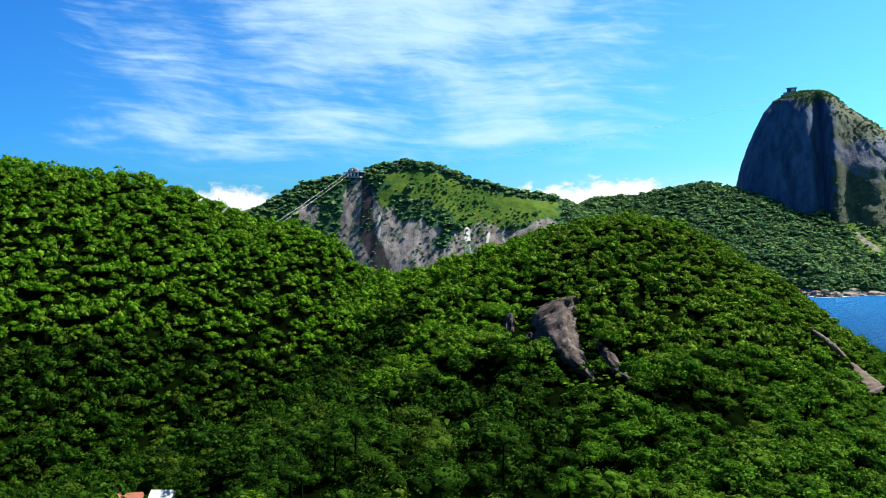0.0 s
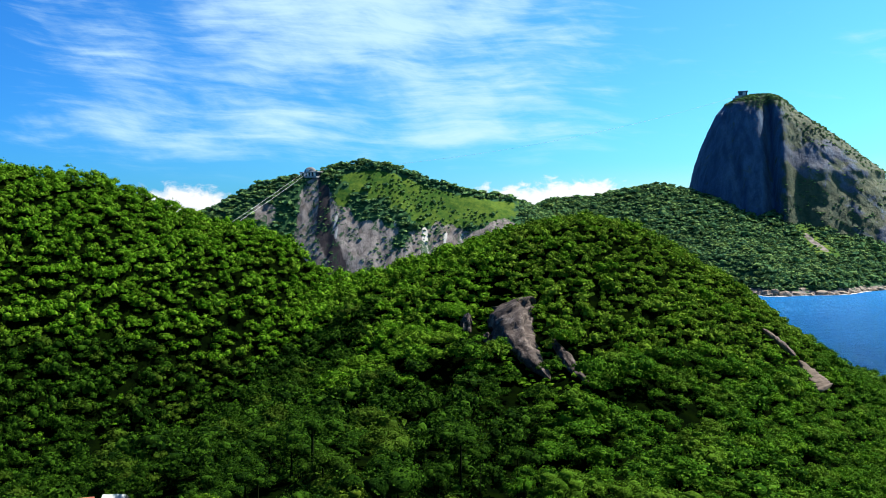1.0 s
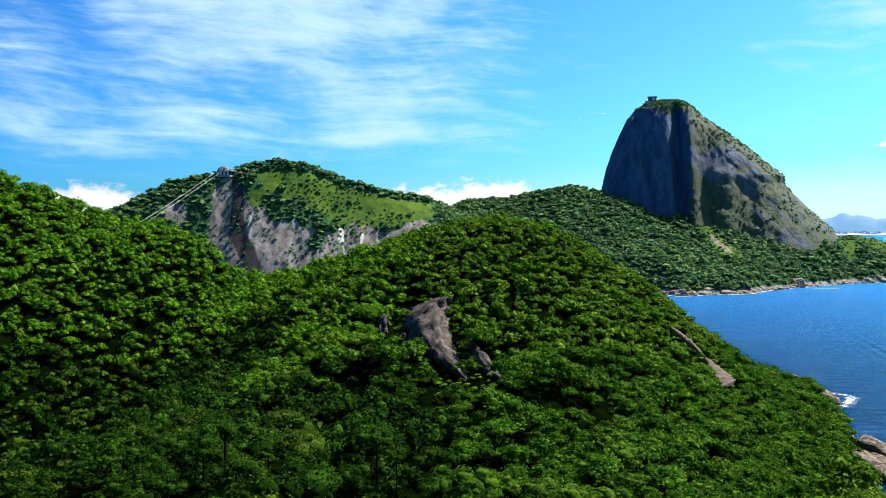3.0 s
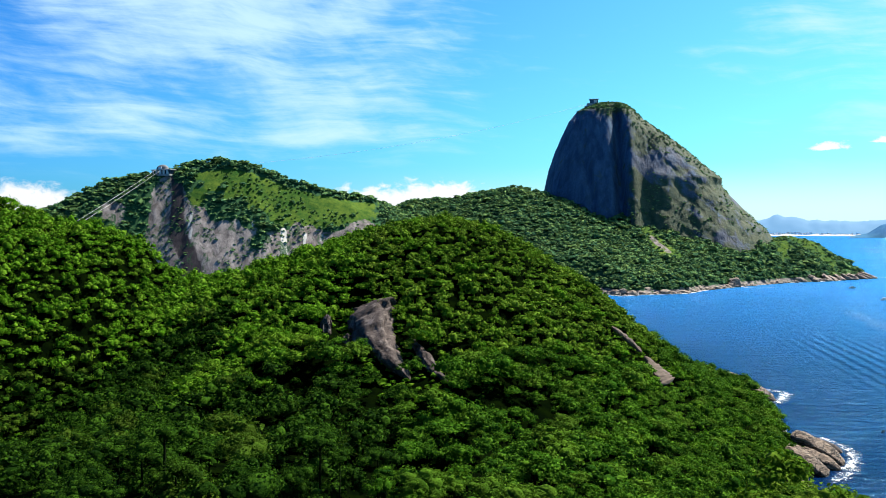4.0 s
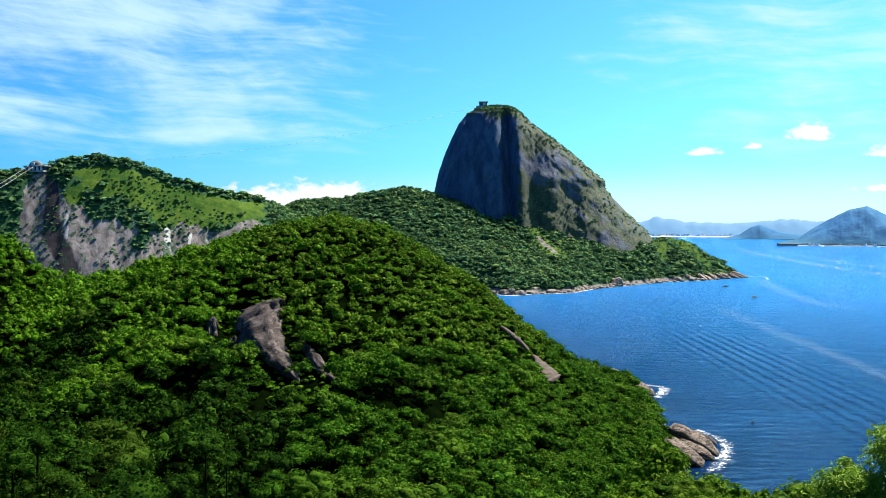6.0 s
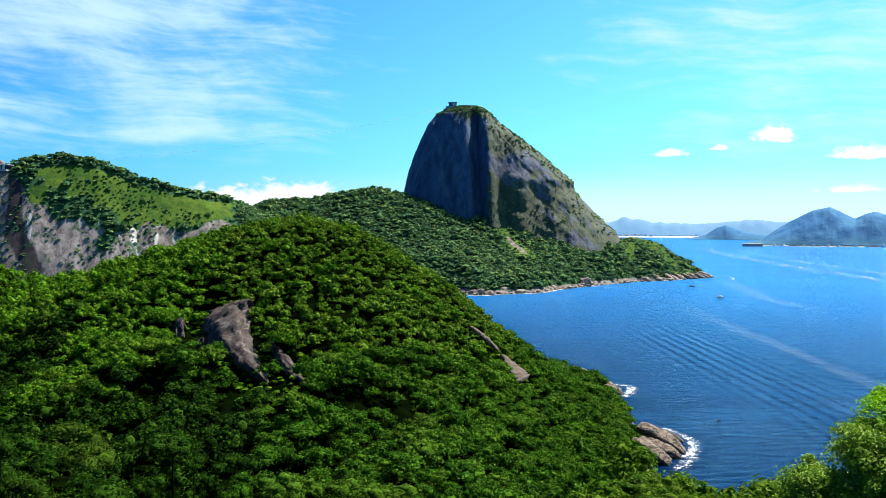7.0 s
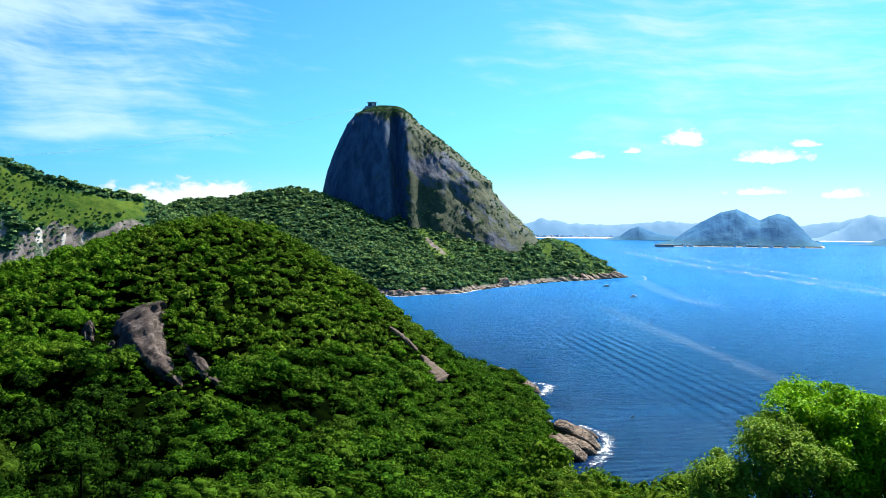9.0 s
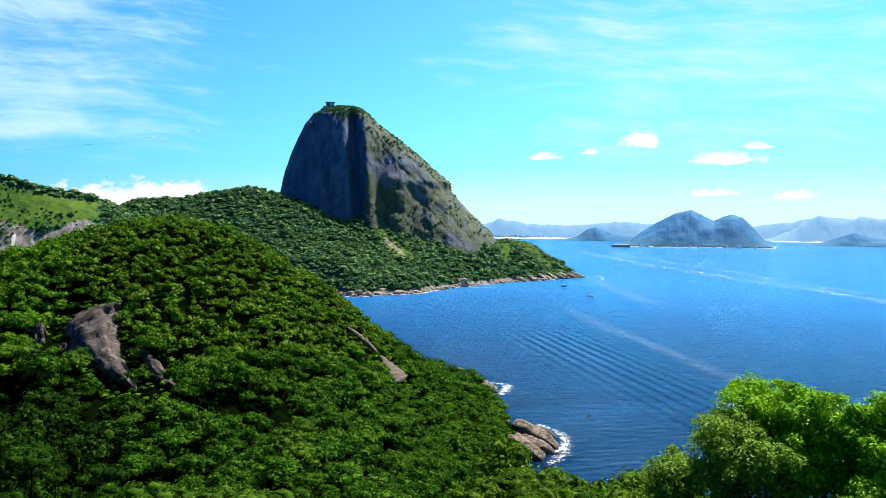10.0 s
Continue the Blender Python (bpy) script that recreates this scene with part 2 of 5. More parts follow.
def sea(n, place, bsdf):
    x, y, z = n.split(place)
    swell = n.noise(n.v("MULTIPLY", place, (0.016, 0.060, 0.0)), 1.0, 3.0, 0.5, 0.5)
    chop = n.noise(n.v("MULTIPLY", place, (0.055, 0.150, 0.0)), 1.0, 6.0, 0.62, 0.6)
    slick = n.noise(n.v("MULTIPLY", place, (0.0016, 0.0045, 0.0)), 1.0, 5.0, 0.6, 1.2)
    # the spreading waves of a boat that has passed
    phase = n.m("ADD", n.m("MULTIPLY", n.m("SUBTRACT", x, n.m("MULTIPLY", y, 0.125)), 0.52), n.m("MULTIPLY", swell, 2.5))
    mid_x = n.m("ADD", 262.0, n.m("MULTIPLY", y, 0.115))
    band = n.step(n.m("ABSOLUTE", n.m("SUBTRACT", x, mid_x)), 62.0, 20.0)
    train = n.m("MULTIPLY", n.m("MULTIPLY", n.m("SINE", phase), band), n.m("MULTIPLY", n.step(y, 1000.0, 800.0), n.step(y, 330.0, 460.0)))
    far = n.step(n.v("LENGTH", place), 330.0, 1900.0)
    # sky light on the far bay is put into the water's base colour
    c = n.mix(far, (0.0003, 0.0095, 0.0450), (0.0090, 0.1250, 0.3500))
    c = n.mix(n.m("MULTIPLY", n.step(slick, 0.45, 0.68), 0.3), c, (0.004, 0.060, 0.190))
    rise = n.m("ADD", n.m("MULTIPLY", swell, 1.2), n.m("ADD", n.m("MULTIPLY", chop, 2.2), n.m("MULTIPLY", train, 0.36)))
    return c, rise, 4.4


SEA = material("sea_water", sea, 0.5, 0.0)


def water_gloss(mat):
    """Lays a mirroring surface over the water's body, stronger at flat angles."""
    tree = mat.node_tree
    bsdf = next(x for x in tree.nodes if x.type == "BSDF_PRINCIPLED")
    out = next(x for x in tree.nodes if x.type == "OUTPUT_MATERIAL")
    bump = next(x for x in tree.nodes if x.type == "BUMP")
    shine = tree.nodes.new("ShaderNodeBsdfGlossy")
    shine.inputs["Color"].default_value, shine.inputs["Roughness"].default_value = (0.38, 0.72, 1.0, 1), 0.15
    edge = tree.nodes.new("ShaderNodeFresnel")
    edge.inputs["IOR"].default_value = 1.31
    both = tree.nodes.new("ShaderNodeMixShader")
    tree.links.new(bump.outputs[0], shine.inputs["Normal"])
    tree.links.new(bump.outputs[0], edge.inputs["Normal"])
    tree.links.new(edge.outputs[0], both.inputs[0])
    tree.links.new(bsdf.outputs[0], both.inputs[1])
    tree.links.new(shine.outputs[0], both.inputs[2])
    tree.links.new(both.outputs[0], out.inputs[0])


water_gloss(SEA)


def foam(n, place, bsdf):
    g = n.noise(place, 0.22, 9.0, 0.70, 2.2)
    lace = n.m("ABSOLUTE", n.m("SUBTRACT", n.noise(place, 0.16, 6.0, 0.6, 1.5), 0.5))
    k = n.m("SUBTRACT", n.m("ADD", g, n.attr("froth")), n.m("MULTIPLY", lace, 1.6))
    n.put(bsdf.inputs["Alpha"], n.m("MULTIPLY", n.step(k, 0.62, 0.86), 0.95))
    return n.mix(g, (0.34, 0.39, 0.42), (0.52, 0.54, 0.56))


FOAM = material("sea_foam", foam, 0.7, 0.2)


def wake(n, place, bsdf):
    x, y, z = n.split(place)
    u, w = n.m("ADD", n.m("MULTIPLY", y, 0.97), n.m("MULTIPLY", x, 0.22)), n.m("SUBTRACT", n.m("MULTIPLY", x, 0.97), n.m("MULTIPLY", y, 0.22))
    g = n.noise(n.xyz(n.m("MULTIPLY", w, 0.075), n.m("MULTIPLY", u, 0.013), 0.0), 1.0, 8.0, 0.74, 0.8)
    n.put(bsdf.inputs["Alpha"], n.m("MULTIPLY", n.step(n.m("ADD", g, n.attr("froth")), 0.66, 0.92), 0.8))
    return n.mix(g, (0.1904, 0.2856, 0.3672), (0.408, 0.4352, 0.4624))


WAKE = material("thin_wake_foam", wake, 0.6, 0.2)


def faint(n, place, bsdf):
    x, y, z = n.split(place)
    u, w = n.m("ADD", n.m("MULTIPLY", y, 0.97), n.m("MULTIPLY", x, 0.22)), n.m("SUBTRACT", n.m("MULTIPLY", x, 0.97), n.m("MULTIPLY", y, 0.22))
    g = n.noise(n.xyz(n.m("MULTIPLY", w, 0.12), n.m("MULTIPLY", u, 0.03), 0.0), 1.0, 9.0, 0.75, 0.8)
    n.put(bsdf.inputs["Alpha"], n.m("MULTIPLY", n.step(n.m("ADD", g, n.attr("froth")), 0.48, 1.10), 0.16))
    return n.mix(g, (0.0952, 0.2312, 0.3536), (0.3264, 0.3808, 0.4216))


FAINT = material("faint_wake_film", faint, 0.5, 0.2)


def plain(name, a, b, scale=0.5, rough=0.7, metal=0.0):
    def build(n, place, bsdf):
        bsdf.inputs["Metallic"].default_value = metal
        g = n.noise(place, scale, 6.0, 0.65)
        return n.mix(g, a, b)
    return material(name, build, rough, 0.3)


WHITE = plain("weathered_white_paint", (0.2856, 0.2924, 0.2992), (0.4216, 0.4216, 0.4148))
CONCRETE = plain("grey_concrete", (0.1496, 0.1496, 0.1496), (0.2856, 0.2788, 0.2652))
DARKGLASS = plain("tinted_glazing", (0.0204, 0.034, 0.0544), (0.0408, 0.0612, 0.0816), 0.2, 0.15)
STEEL = plain("cable_steel", (0.238, 0.2448, 0.2516), (0.374, 0.374, 0.374), 0.5, 0.5, 0.3)
ROOFING = plain("grey_roof_sheet", (0.050, 0.055, 0.062), (0.110, 0.115, 0.125))
TILE = plain("clay_roof_tiles", (0.17, 0.0476, 0.0272), (0.2856, 0.0952, 0.0544))


# ---- mesh helpers ----
def link(name, mesh, mat, parent=None, label="", smooth=False):
    ob = new(name, mesh)
    for m in mat if isinstance(mat, (list, tuple)) else [mat]:
        if m.name not in mesh.materials:
            mesh.materials.append(m)
    if parent:
        ob.parent = parent
    if label:
        ob["label"] = label
    if smooth:
        mesh.polygons.foreach_set("use_smooth", [True] * len(mesh.polygons))
    return ob


def part(name, bm, mat, parent=None, label="", smooth=False):
    mesh = bpy.data.meshes.new(name)
    bm.to_mesh(mesh)
    bm.free()
    return link(name, mesh, mat, parent, label, smooth)


def mesh_from(name, verts, faces, attrs=(), mats=None):
    """A mesh from numpy arrays; faces all of one size. attrs: (name, values per vertex)."""
    mesh = bpy.data.meshes.new(name)
    k = faces.shape[1]
    mesh.vertices.add(len(verts))
    mesh.vertices.foreach_set("co", np.ascontiguousarray(verts, np.float32).ravel())
    mesh.loops.add(faces.size)
    mesh.loops.foreach_set("vertex_index", np.ascontiguousarray(faces, np.int32).ravel())
    mesh.polygons.add(len(faces))
    mesh.polygons.foreach_set("loop_start", np.arange(0, faces.size, k, dtype=np.int32))
    if mats is not None:
        mesh.polygons.foreach_set("material_index", np.ascontiguousarray(mats, np.int32))
    for key, values in attrs:
        a = mesh.attributes.new(key, "FLOAT", "POINT")
        a.data.foreach_set("value", np.ascontiguousarray(values, np.float32))
    mesh.update(calc_edges=True)
    return mesh


def box(bm, x, y, z, a, b, c, rz=0.0):
    """A box of size a, b, c that stands on (x, y, z)."""
    bmesh.ops.create_cube(bm, size=1.0, matrix=pose(x, y, z + c / 2, 0, 0, rz) @ Matrix.Diagonal((a, b, c, 1)))


def hashed(ix, iy, seed):
    h = np.sin(ix * 127.1 + iy * 311.7 + seed * 74.7) * 43758.5453
    return h - np.floor(h)


def value_noise(x, y, seed):
    ix, iy = np.floor(x), np.floor(y)
    fx, fy = x - ix, y - iy
    fx, fy = fx * fx * (3 - 2 * fx), fy * fy * (3 - 2 * fy)
    a, b = hashed(ix, iy, seed), hashed(ix + 1, iy, seed)
    c, d = hashed(ix, iy + 1, seed), hashed(ix + 1, iy + 1, seed)
    return (a + (b - a) * fx) * (1 - fy) + (c + (d - c) * fx) * fy


def fbm(x, y, size, octaves=4, seed=0):
    """Noise about 0, of amplitude about 1, whose largest lumps are size metres."""
    total, amp, norm = 0, 1.0, 0
    for o in range(octaves):
        total = total + amp * (value_noise(x / size * 2 ** o, y / size * 2 ** o, seed + o) * 2 - 1)
        norm += amp
        amp *= 0.5
    return total / norm


def smooth(x, lo, hi):
    t = np.clip((x - lo) / (hi - lo), 0, 1)
    return t * t * (3 - 2 * t)


def ridge(x, y, line, base, power):
    """Height of a ridge along line: points (x, y, crest, width before it, width behind it), left to right."""
    best = np.full(np.shape(x), -1e9)
    for (ax, ay, az_, af, ab), (bx, by, bz, bf, bb) in zip(line, line[1:]):
        ex, ey = bx - ax, by - ay
        long = math.hypot(ex, ey)
        t = np.clip(((x - ax) * ex + (y - ay) * ey) / long ** 2, 0, 1)
        px, py = x - ax - t * ex, y - ay - t * ey
        d = np.sqrt(px * px + py * py) + 1e-6
        side = (ex * py - ey * px) / long / d
        w = (af + (bf - af) * t) * (1 - side) / 2 + (ab + (bb - ab) * t) * (1 + side) / 2
        best = np.maximum(best, base + (az_ + (bz - az_) * t - base) * np.exp(-(d / w) ** power))
    return best


def soft_max(a, b, k):
    m = np.maximum(a, b)
    return m + k * np.log(np.exp((a - m) / k) + np.exp((b - m) / k))


def inside(x, y, loop):
    """Distance to the closed line loop, positive inside."""
    dist, odd = np.full(np.shape(x), 1e9), np.zeros(np.shape(x), bool)
    for (ax, ay), (bx, by) in zip(loop, loop[1:] + loop[:1]):
        ex, ey = bx - ax, by - ay
        t = np.clip(((x - ax) * ex + (y - ay) * ey) / (ex * ex + ey * ey), 0, 1)
        dist = np.minimum(dist, np.hypot(x - ax - t * ex, y - ay - t * ey))
        if ay != by:
            odd ^= ((ay > y) != (by > y)) & (x < ex * (y - ay) / ey + ax)
    return np.where(odd, dist, -dist)


def sheet(name, x0, x1, y0, y1, step, height, marks):
    """A ground mesh over a rectangle. marks(x, y, z) gives its named values."""
    xs, ys = np.arange(x0, x1 + step, step), np.arange(y0, y1 + step, step)
    gx, gy = np.meshgrid(xs, ys)
    gz = height(gx, gy)
    verts = np.stack([gx, gy, gz], -1).reshape(-1, 3)
    i = np.arange(len(xs) * len(ys)).reshape(len(ys), len(xs))
    faces = np.stack([i[:-1, :-1], i[:-1, 1:], i[1:, 1:], i[1:, :-1]], -1).reshape(-1, 4)
    keep = verts[faces][:, :, 2].max(1) > -6
    return mesh_from(name, verts, faces[keep], [(k, v.ravel()) for k, v in marks(gx, gy, gz)])


# ---- the near hills ----
CREST = [(-640, 420, 207, 205, 160), (-500, 470, 180, 195, 150), (-418, 482, 159, 190, 140), (-365, 530, 155, 190, 130), (-330, 548, 147, 185, 120),
         (-305, 555, 134, 180, 105), (-272, 553, 120, 175, 90), (-245, 561, 117, 165, 90), (-222, 572, 109, 140, 70), (-206, 570, 92, 130, 60),
         (-190, 570, 82, 130, 60), (-172, 566, 80, 135, 70), (-110, 553, 97, 160, 90), (-80, 546, 107, 165, 95), (-50, 535, 117, 168, 95),
         (-14, 522, 123.5, 165, 90), (10, 522, 118, 160, 80), (34, 532, 106, 155, 70), (58, 542, 92, 150, 60), (82, 555, 77, 150, 55),
         (108, 572, 54, 140, 50), (140, 590, 30, 120, 45), (165, 602, 17, 100, 35), (185, 612, 8, 60, 25)]
SPUR = [(0, -30, 116, 120, 150), (22, 25, 104.3, 60, 90), (60, 105, 83, 66, 60), (95, 195, 49, 66, 50), (110, 255, 27, 60, 45), (122, 305, 8, 50, 40)]
SHOULDER = [(8, 5, 108, 40, 40), (41, 105, 89.3, 32, 40), (58, 165, 61, 28, 32), (75, 230, 33, 30, 30)]
COAST = [(186, 626), (203, 606), (196, 575), (187, 520), (177, 470), (173, 442), (160, 408), (140, 366), (150, 315), (230, 235),
         (360, 120), (420, -80), (380, -260), (-900, -260), (-900, 860), (-420, 900), (-150, 720), (40, 660), (130, 645)]


def near_height(x, y):
    low = np.interp(x, (-430, -250, -75, -30, 110), (30, -4, 40, 26, 3))
    line, top, before, behind = (np.interp(x, [q[0] for q in CREST], [q[k] for q in CREST]) for k in (1, 2, 3, 4))
    away = y - line
    far = low + (top - low) * np.exp(-(np.abs(away) / np.where(away < 0, before, behind)) ** 1.9)
    near = low + (116 - low) * np.exp(-(np.hypot(x, y + 25) / 175) ** 1.25)
    z = soft_max(far, soft_max(near, soft_max(ridge(x, y, SPUR, np.minimum(low, 8), 1.5), ridge(x, y, SHOULDER, np.minimum(low, 8), 1.6), 3), 4), 4)
    z = z + fbm(x, y, 70, 4, 3) * 5 * smooth(np.hypot(x, y), 30, 120)
    # the crag: a bare step in the slope that faces west
    along, off = (x + 49) * -0.33 + (y - 418) * 0.94, (x + 49) * 0.94 + (y - 418) * 0.33
    z = z - 11 * np.exp(-((off + 9) / 9) ** 2 - ((along + 6) / 30) ** 2)
    shore = inside(x, y, COAST)
    return np.minimum(z, 0.5 + shore * 0.95 + fbm(x, y, 16, 3, 9) * 2.5)


def near_marks(x, y, z):
    shore = inside(x, y, COAST)
    along, off = (x + 41) * 0.26 - (y - 390) * 0.966, (x + 41) * 0.966 + (y - 390) * 0.26
    crag = np.maximum(np.exp(-(off / 10.8) ** 2 - ((along - 8) / 44) ** 2), 1.2 * np.exp(-((x + 64) / 5) ** 2 - ((y - 402) / 24) ** 2))
    # left treeless, so that the near-black floor stands in for the cleft's shade
    crag = np.maximum(crag, 1.1 * np.exp(-((x + 55) / 6.5) ** 2 - ((y - 388) / 20) ** 2))
    tail = np.exp(-((x + 15) / 7.5) ** 2 - ((y - 346) / 27) ** 2)
    bare = smooth(shore, 3.5, 0)
    strip = np.exp(-((y - 470) / 12) ** 2 - ((x - 96) / 20) ** 2)
    none = np.zeros_like(x)
    return [("rock", bare), ("clear", np.maximum.reduce([crag, tail, bare, strip])), ("grass", none), ("wet", none), ("pale", none)]


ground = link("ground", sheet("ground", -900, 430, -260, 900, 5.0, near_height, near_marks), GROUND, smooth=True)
tagged(ground, "steep wooded hillside ground, tree shade in its soil colour, bare granite", "ground", kind="structure")

# ---- the far massif ----
MASSIF_CREST = [(-1000, 1540, 90, 150, 150), (-735, 1490, 151, 130, 150), (-665, 1521, 184, 130, 150), (-607, 1545, 205, 130, 160), (-554, 1565, 217, 135, 170),
                (-517, 1578, 231, 140, 180), (-455, 1596, 235, 140, 180), (-413, 1608, 231, 140, 180), (-340, 1625, 207, 135, 170),
                (-244, 1642, 179, 130, 150), (-190, 1680, 165, 130, 150), (-150, 1780, 152, 150, 150), (-104, 1897, 164, 230, 170),
                (-30, 1900, 172, 260, 170), (82, 1898, 193, 270, 170), (144, 1895, 184, 270, 170), (193, 1890, 172, 260, 170),
                (266, 1881, 145, 250, 170), (338, 1870, 138, 230, 200), (440, 1850, 108, 200, 200), (560, 1835, 76, 170, 200),
                (675, 1883, 92, 150, 200), (718, 1867, 85, 130, 180), (750, 1854, 70, 110, 160), (791, 1845, 36, 90, 120), (845, 1868, 6, 60, 70)]
MASSIF_COAST = [(-1150, 1360), (-500, 1400), (-100, 1440), (100, 1510), (217, 1520), (242, 1418), (303, 1443), (366, 1462), (420, 1530), (502, 1610),
                (626, 1710), (727, 1754), (800, 1815), (866, 1876), (850, 1960), (700, 2120), (400, 2350), (0, 2300), (-600, 2200), (-1150, 2000)]


def massif_height(x, y):
    z = ridge(x, y, MASSIF_CREST, 4, 1.45)
    # the bare south wall of the lower mountain
    face = smooth(x, -640, -560) * smooth(x, -90, -220)
    line = np.interp(x, (-660, -540, -510, -480, -428, -374, -337, -270, -185), (1505, 1542, 1520, 1500, 1499, 1514, 1526, 1544, 1594))
    drop = np.clip(line + fbm(x, y, 50, 3, 61) * 12 + 10 - y, 0, 200)
    z = z - face * (drop - 18 * (1 - np.exp(-drop / 18))) * 0.50 * smooth(z, 5, 60)
    z = z + face * smooth(drop, 0, 30) * (fbm(x * 2.2 + y * 0.3, y * 0.4, 46, 4, 65) * 7)
    z = np.maximum(z, 3) + (fbm(x, y, 110, 5, 21) * 9 + fbm(x, y, 26, 3, 25) * 3) * smooth(z, 4, 60)
    shore = inside(x, y, MASSIF_COAST)
    steep = np.interp(x, (-150, 150), (1.8, 0.8))
    return np.minimum(z, 0.4 + shore * steep + fbm(x, y, 30, 3, 5) * 3)


def massif_marks(x, y, z):
    shore = inside(x, y, MASSIF_COAST)
    line = np.interp(x, (-660, -540, -510, -480, -428, -374, -337, -270, -185), (1505, 1550, 1522, 1500, 1499, 1515, 1528, 1546, 1598))
    wall = smooth(x, -575, -545) * smooth(x, -100, -200) * smooth(line - y + fbm(x, y, 60, 4, 63) * 26, -10, 10) * (0.98 + 0.75 * fbm(x * 1.6, y, 34, 4, 67))
    wall = wall * (1 - 0.9 * np.exp(-((x + 358 + (1515 - y) * 0.25) / 11) ** 2) * smooth(line - y, 52, 30))
    chute = np.exp(-((x + 542) / 9) ** 2) * smooth(y, 1590, 1560)
    slab = np.exp(-(((x + 617) / 24) ** 2 + ((y - 1478) / 16) ** 2))
    bare = smooth(shore, 14, 4)
    scar = np.exp(-((x - 368 - (1750 - y) * 0.18) / 8) ** 2) * smooth(y, 1640, 1665) * smooth(y, 1760, 1735) * 0.9
    crest = np.interp(x, [q[0] for q in MASSIF_CREST], [q[1] for q in MASSIF_CREST])
    grass = smooth(x, -525, -480) * smooth(x, -120, -230) * smooth(y, line - 10, line + 12) * smooth(y, crest - 14, crest - 34) * 0.95
    grass = grass * smooth(fbm(x, y, 75, 4, 99) + 0.30 * fbm(x, y, 20, 2, 97), -0.22, 0.02)
    lit = np.exp(-((x - 357 - (1812 - y) * 0.20) / (11 + (1812 - y) * 0.13)) ** 2) * smooth(y, 1610, 1650) * smooth(y, 1825, 1800) * 0.9
    cape = smooth(x, 590, 660) * smooth(z + fbm(x, y, 40, 3, 71) * 60, 35, 65) * 0.6
    lit = np.maximum(lit, cape)
    streak = np.maximum.reduce([np.exp(-((x - sx - (1530 - y) * 0.25) / w) ** 2) * smooth(line - y, -4, 6) * smooth(line - y, far_y, far_y - 20)
                                for sx, w, far_y in ((-330, 6.0, 75), (-292, 3.0, 40), (-384, 2.5, 30), (-262, 2.5, 26), (-494, 3.0, 60))])
    gully = np.interp(y, (1436, 1470, 1525, 1560), (-464, -502, -518, -532))
    wet = np.exp(-((x - gully) / (13 + smooth(y, 1520, 1450) * 9)) ** 2)
    return [("rock", np.maximum.reduce([wall, chute, slab, bare, scar, streak, 0.9 * wet * smooth(line - y, -8, 6) * smooth(x, -560, -545)])), ("grass", np.maximum(grass, lit)), ("wet", wet), ("pale", streak)]


massif = link("ground", sheet("massif", -1160, 900, 1350, 2380, 5.5, massif_height, massif_marks), MASSIF, smooth=True)
tagged(massif, "wooded mountain slopes with a bare grey granite wall", "ground", kind="structure")


# ---- the sea ----
def sea_lift(d):
    """The far bay stands nearer than it is, so the sheet lifts there to keep its true horizon."""
    return 58.0 * smooth(d, 2500, 5200) ** 1.2


rings = np.concatenate([[0.0], np.geomspace(60, 9000, 70)])
turn = np.linspace(0, 2 * math.pi, 121)[:-1]
rr, tt = np.meshgrid(rings, turn, indexing="ij")
sea_verts = np.stack([rr * np.sin(tt), rr * np.cos(tt), sea_lift(rr)], -1).reshape(-1, 3)
i = np.arange(rr.size).reshape(rr.shape)
j = np.roll(i, -1, axis=1)
sea_faces = np.stack([i[:-1], i[1:], j[1:], j[:-1]], -1).reshape(-1, 4)[:, ::-1]
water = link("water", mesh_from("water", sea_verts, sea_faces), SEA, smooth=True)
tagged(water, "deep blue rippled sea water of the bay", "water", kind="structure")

# ---- the great granite dome ----
DOME = (321.0, 1984.0)
DOME_TURN = -9.2
DOME_Z = [-5, 60, 106, 119, 150, 182, 200, 216, 245, 284, 317, 350, 372, 383, 390, 392]
DOME_LEFT = [-180, -168, -160, -157, -152, -147, -144, -141, -134, -120, -106, -90, -72, -47, -30, -4]
DOME_RIGHT = [420, 372, 338, 322, 291, 261, 247, 248, 212, 168, 126, 79, 58, 44, 30, 5]
DOME_FRONT = [250, 215, 190, 182, 165, 150, 142, 135, 120, 102, 88, 72, 58, 44, 30, 4]
nz, na = 130, 330
zz = np.concatenate([np.linspace(-5, 372, 108), np.linspace(374, 392, nz - 108)])
ang = np.linspace(0, 2 * math.pi, na + 1)[:-1]
Z, A = np.meshgrid(zz, ang, indexing="ij")
lo, hi, fr = (np.interp(Z, DOME_Z, col) for col in (DOME_LEFT, DOME_RIGHT, DOME_FRONT))
mid, half = (lo + hi) / 2, (hi - lo) / 2
ca, sa = np.cos(A), np.sin(A)
U = mid + half * np.sign(ca) * np.abs(ca) ** 0.9
V = fr * np.sign(sa) * np.abs(sa) ** 0.9
# upright flutes and a deep gully beside a pillar on the south wall
body = smooth(Z, 20, 120) * smooth(Z, 392, 350)
flute = fbm(U + 1000, Z * 0.12 + 300, 40, 5, 31) * (5 + 4 * smooth(U, 0, 50)) + fbm(U + 50, Z * 0.6, 14, 3, 37) * 3.5
south = smooth(-sa, 0.1, 0.6)
gully = np.exp(-((U - 20 - (300 - Z) * 0.05) / 11) ** 2) * 30 - np.exp(-((U - 46 - (300 - Z) * 0.05) / 12) ** 2) * 12 + np.exp(-((U + 58 + (Z - 300) * 0.18) / 9) ** 2) * 8
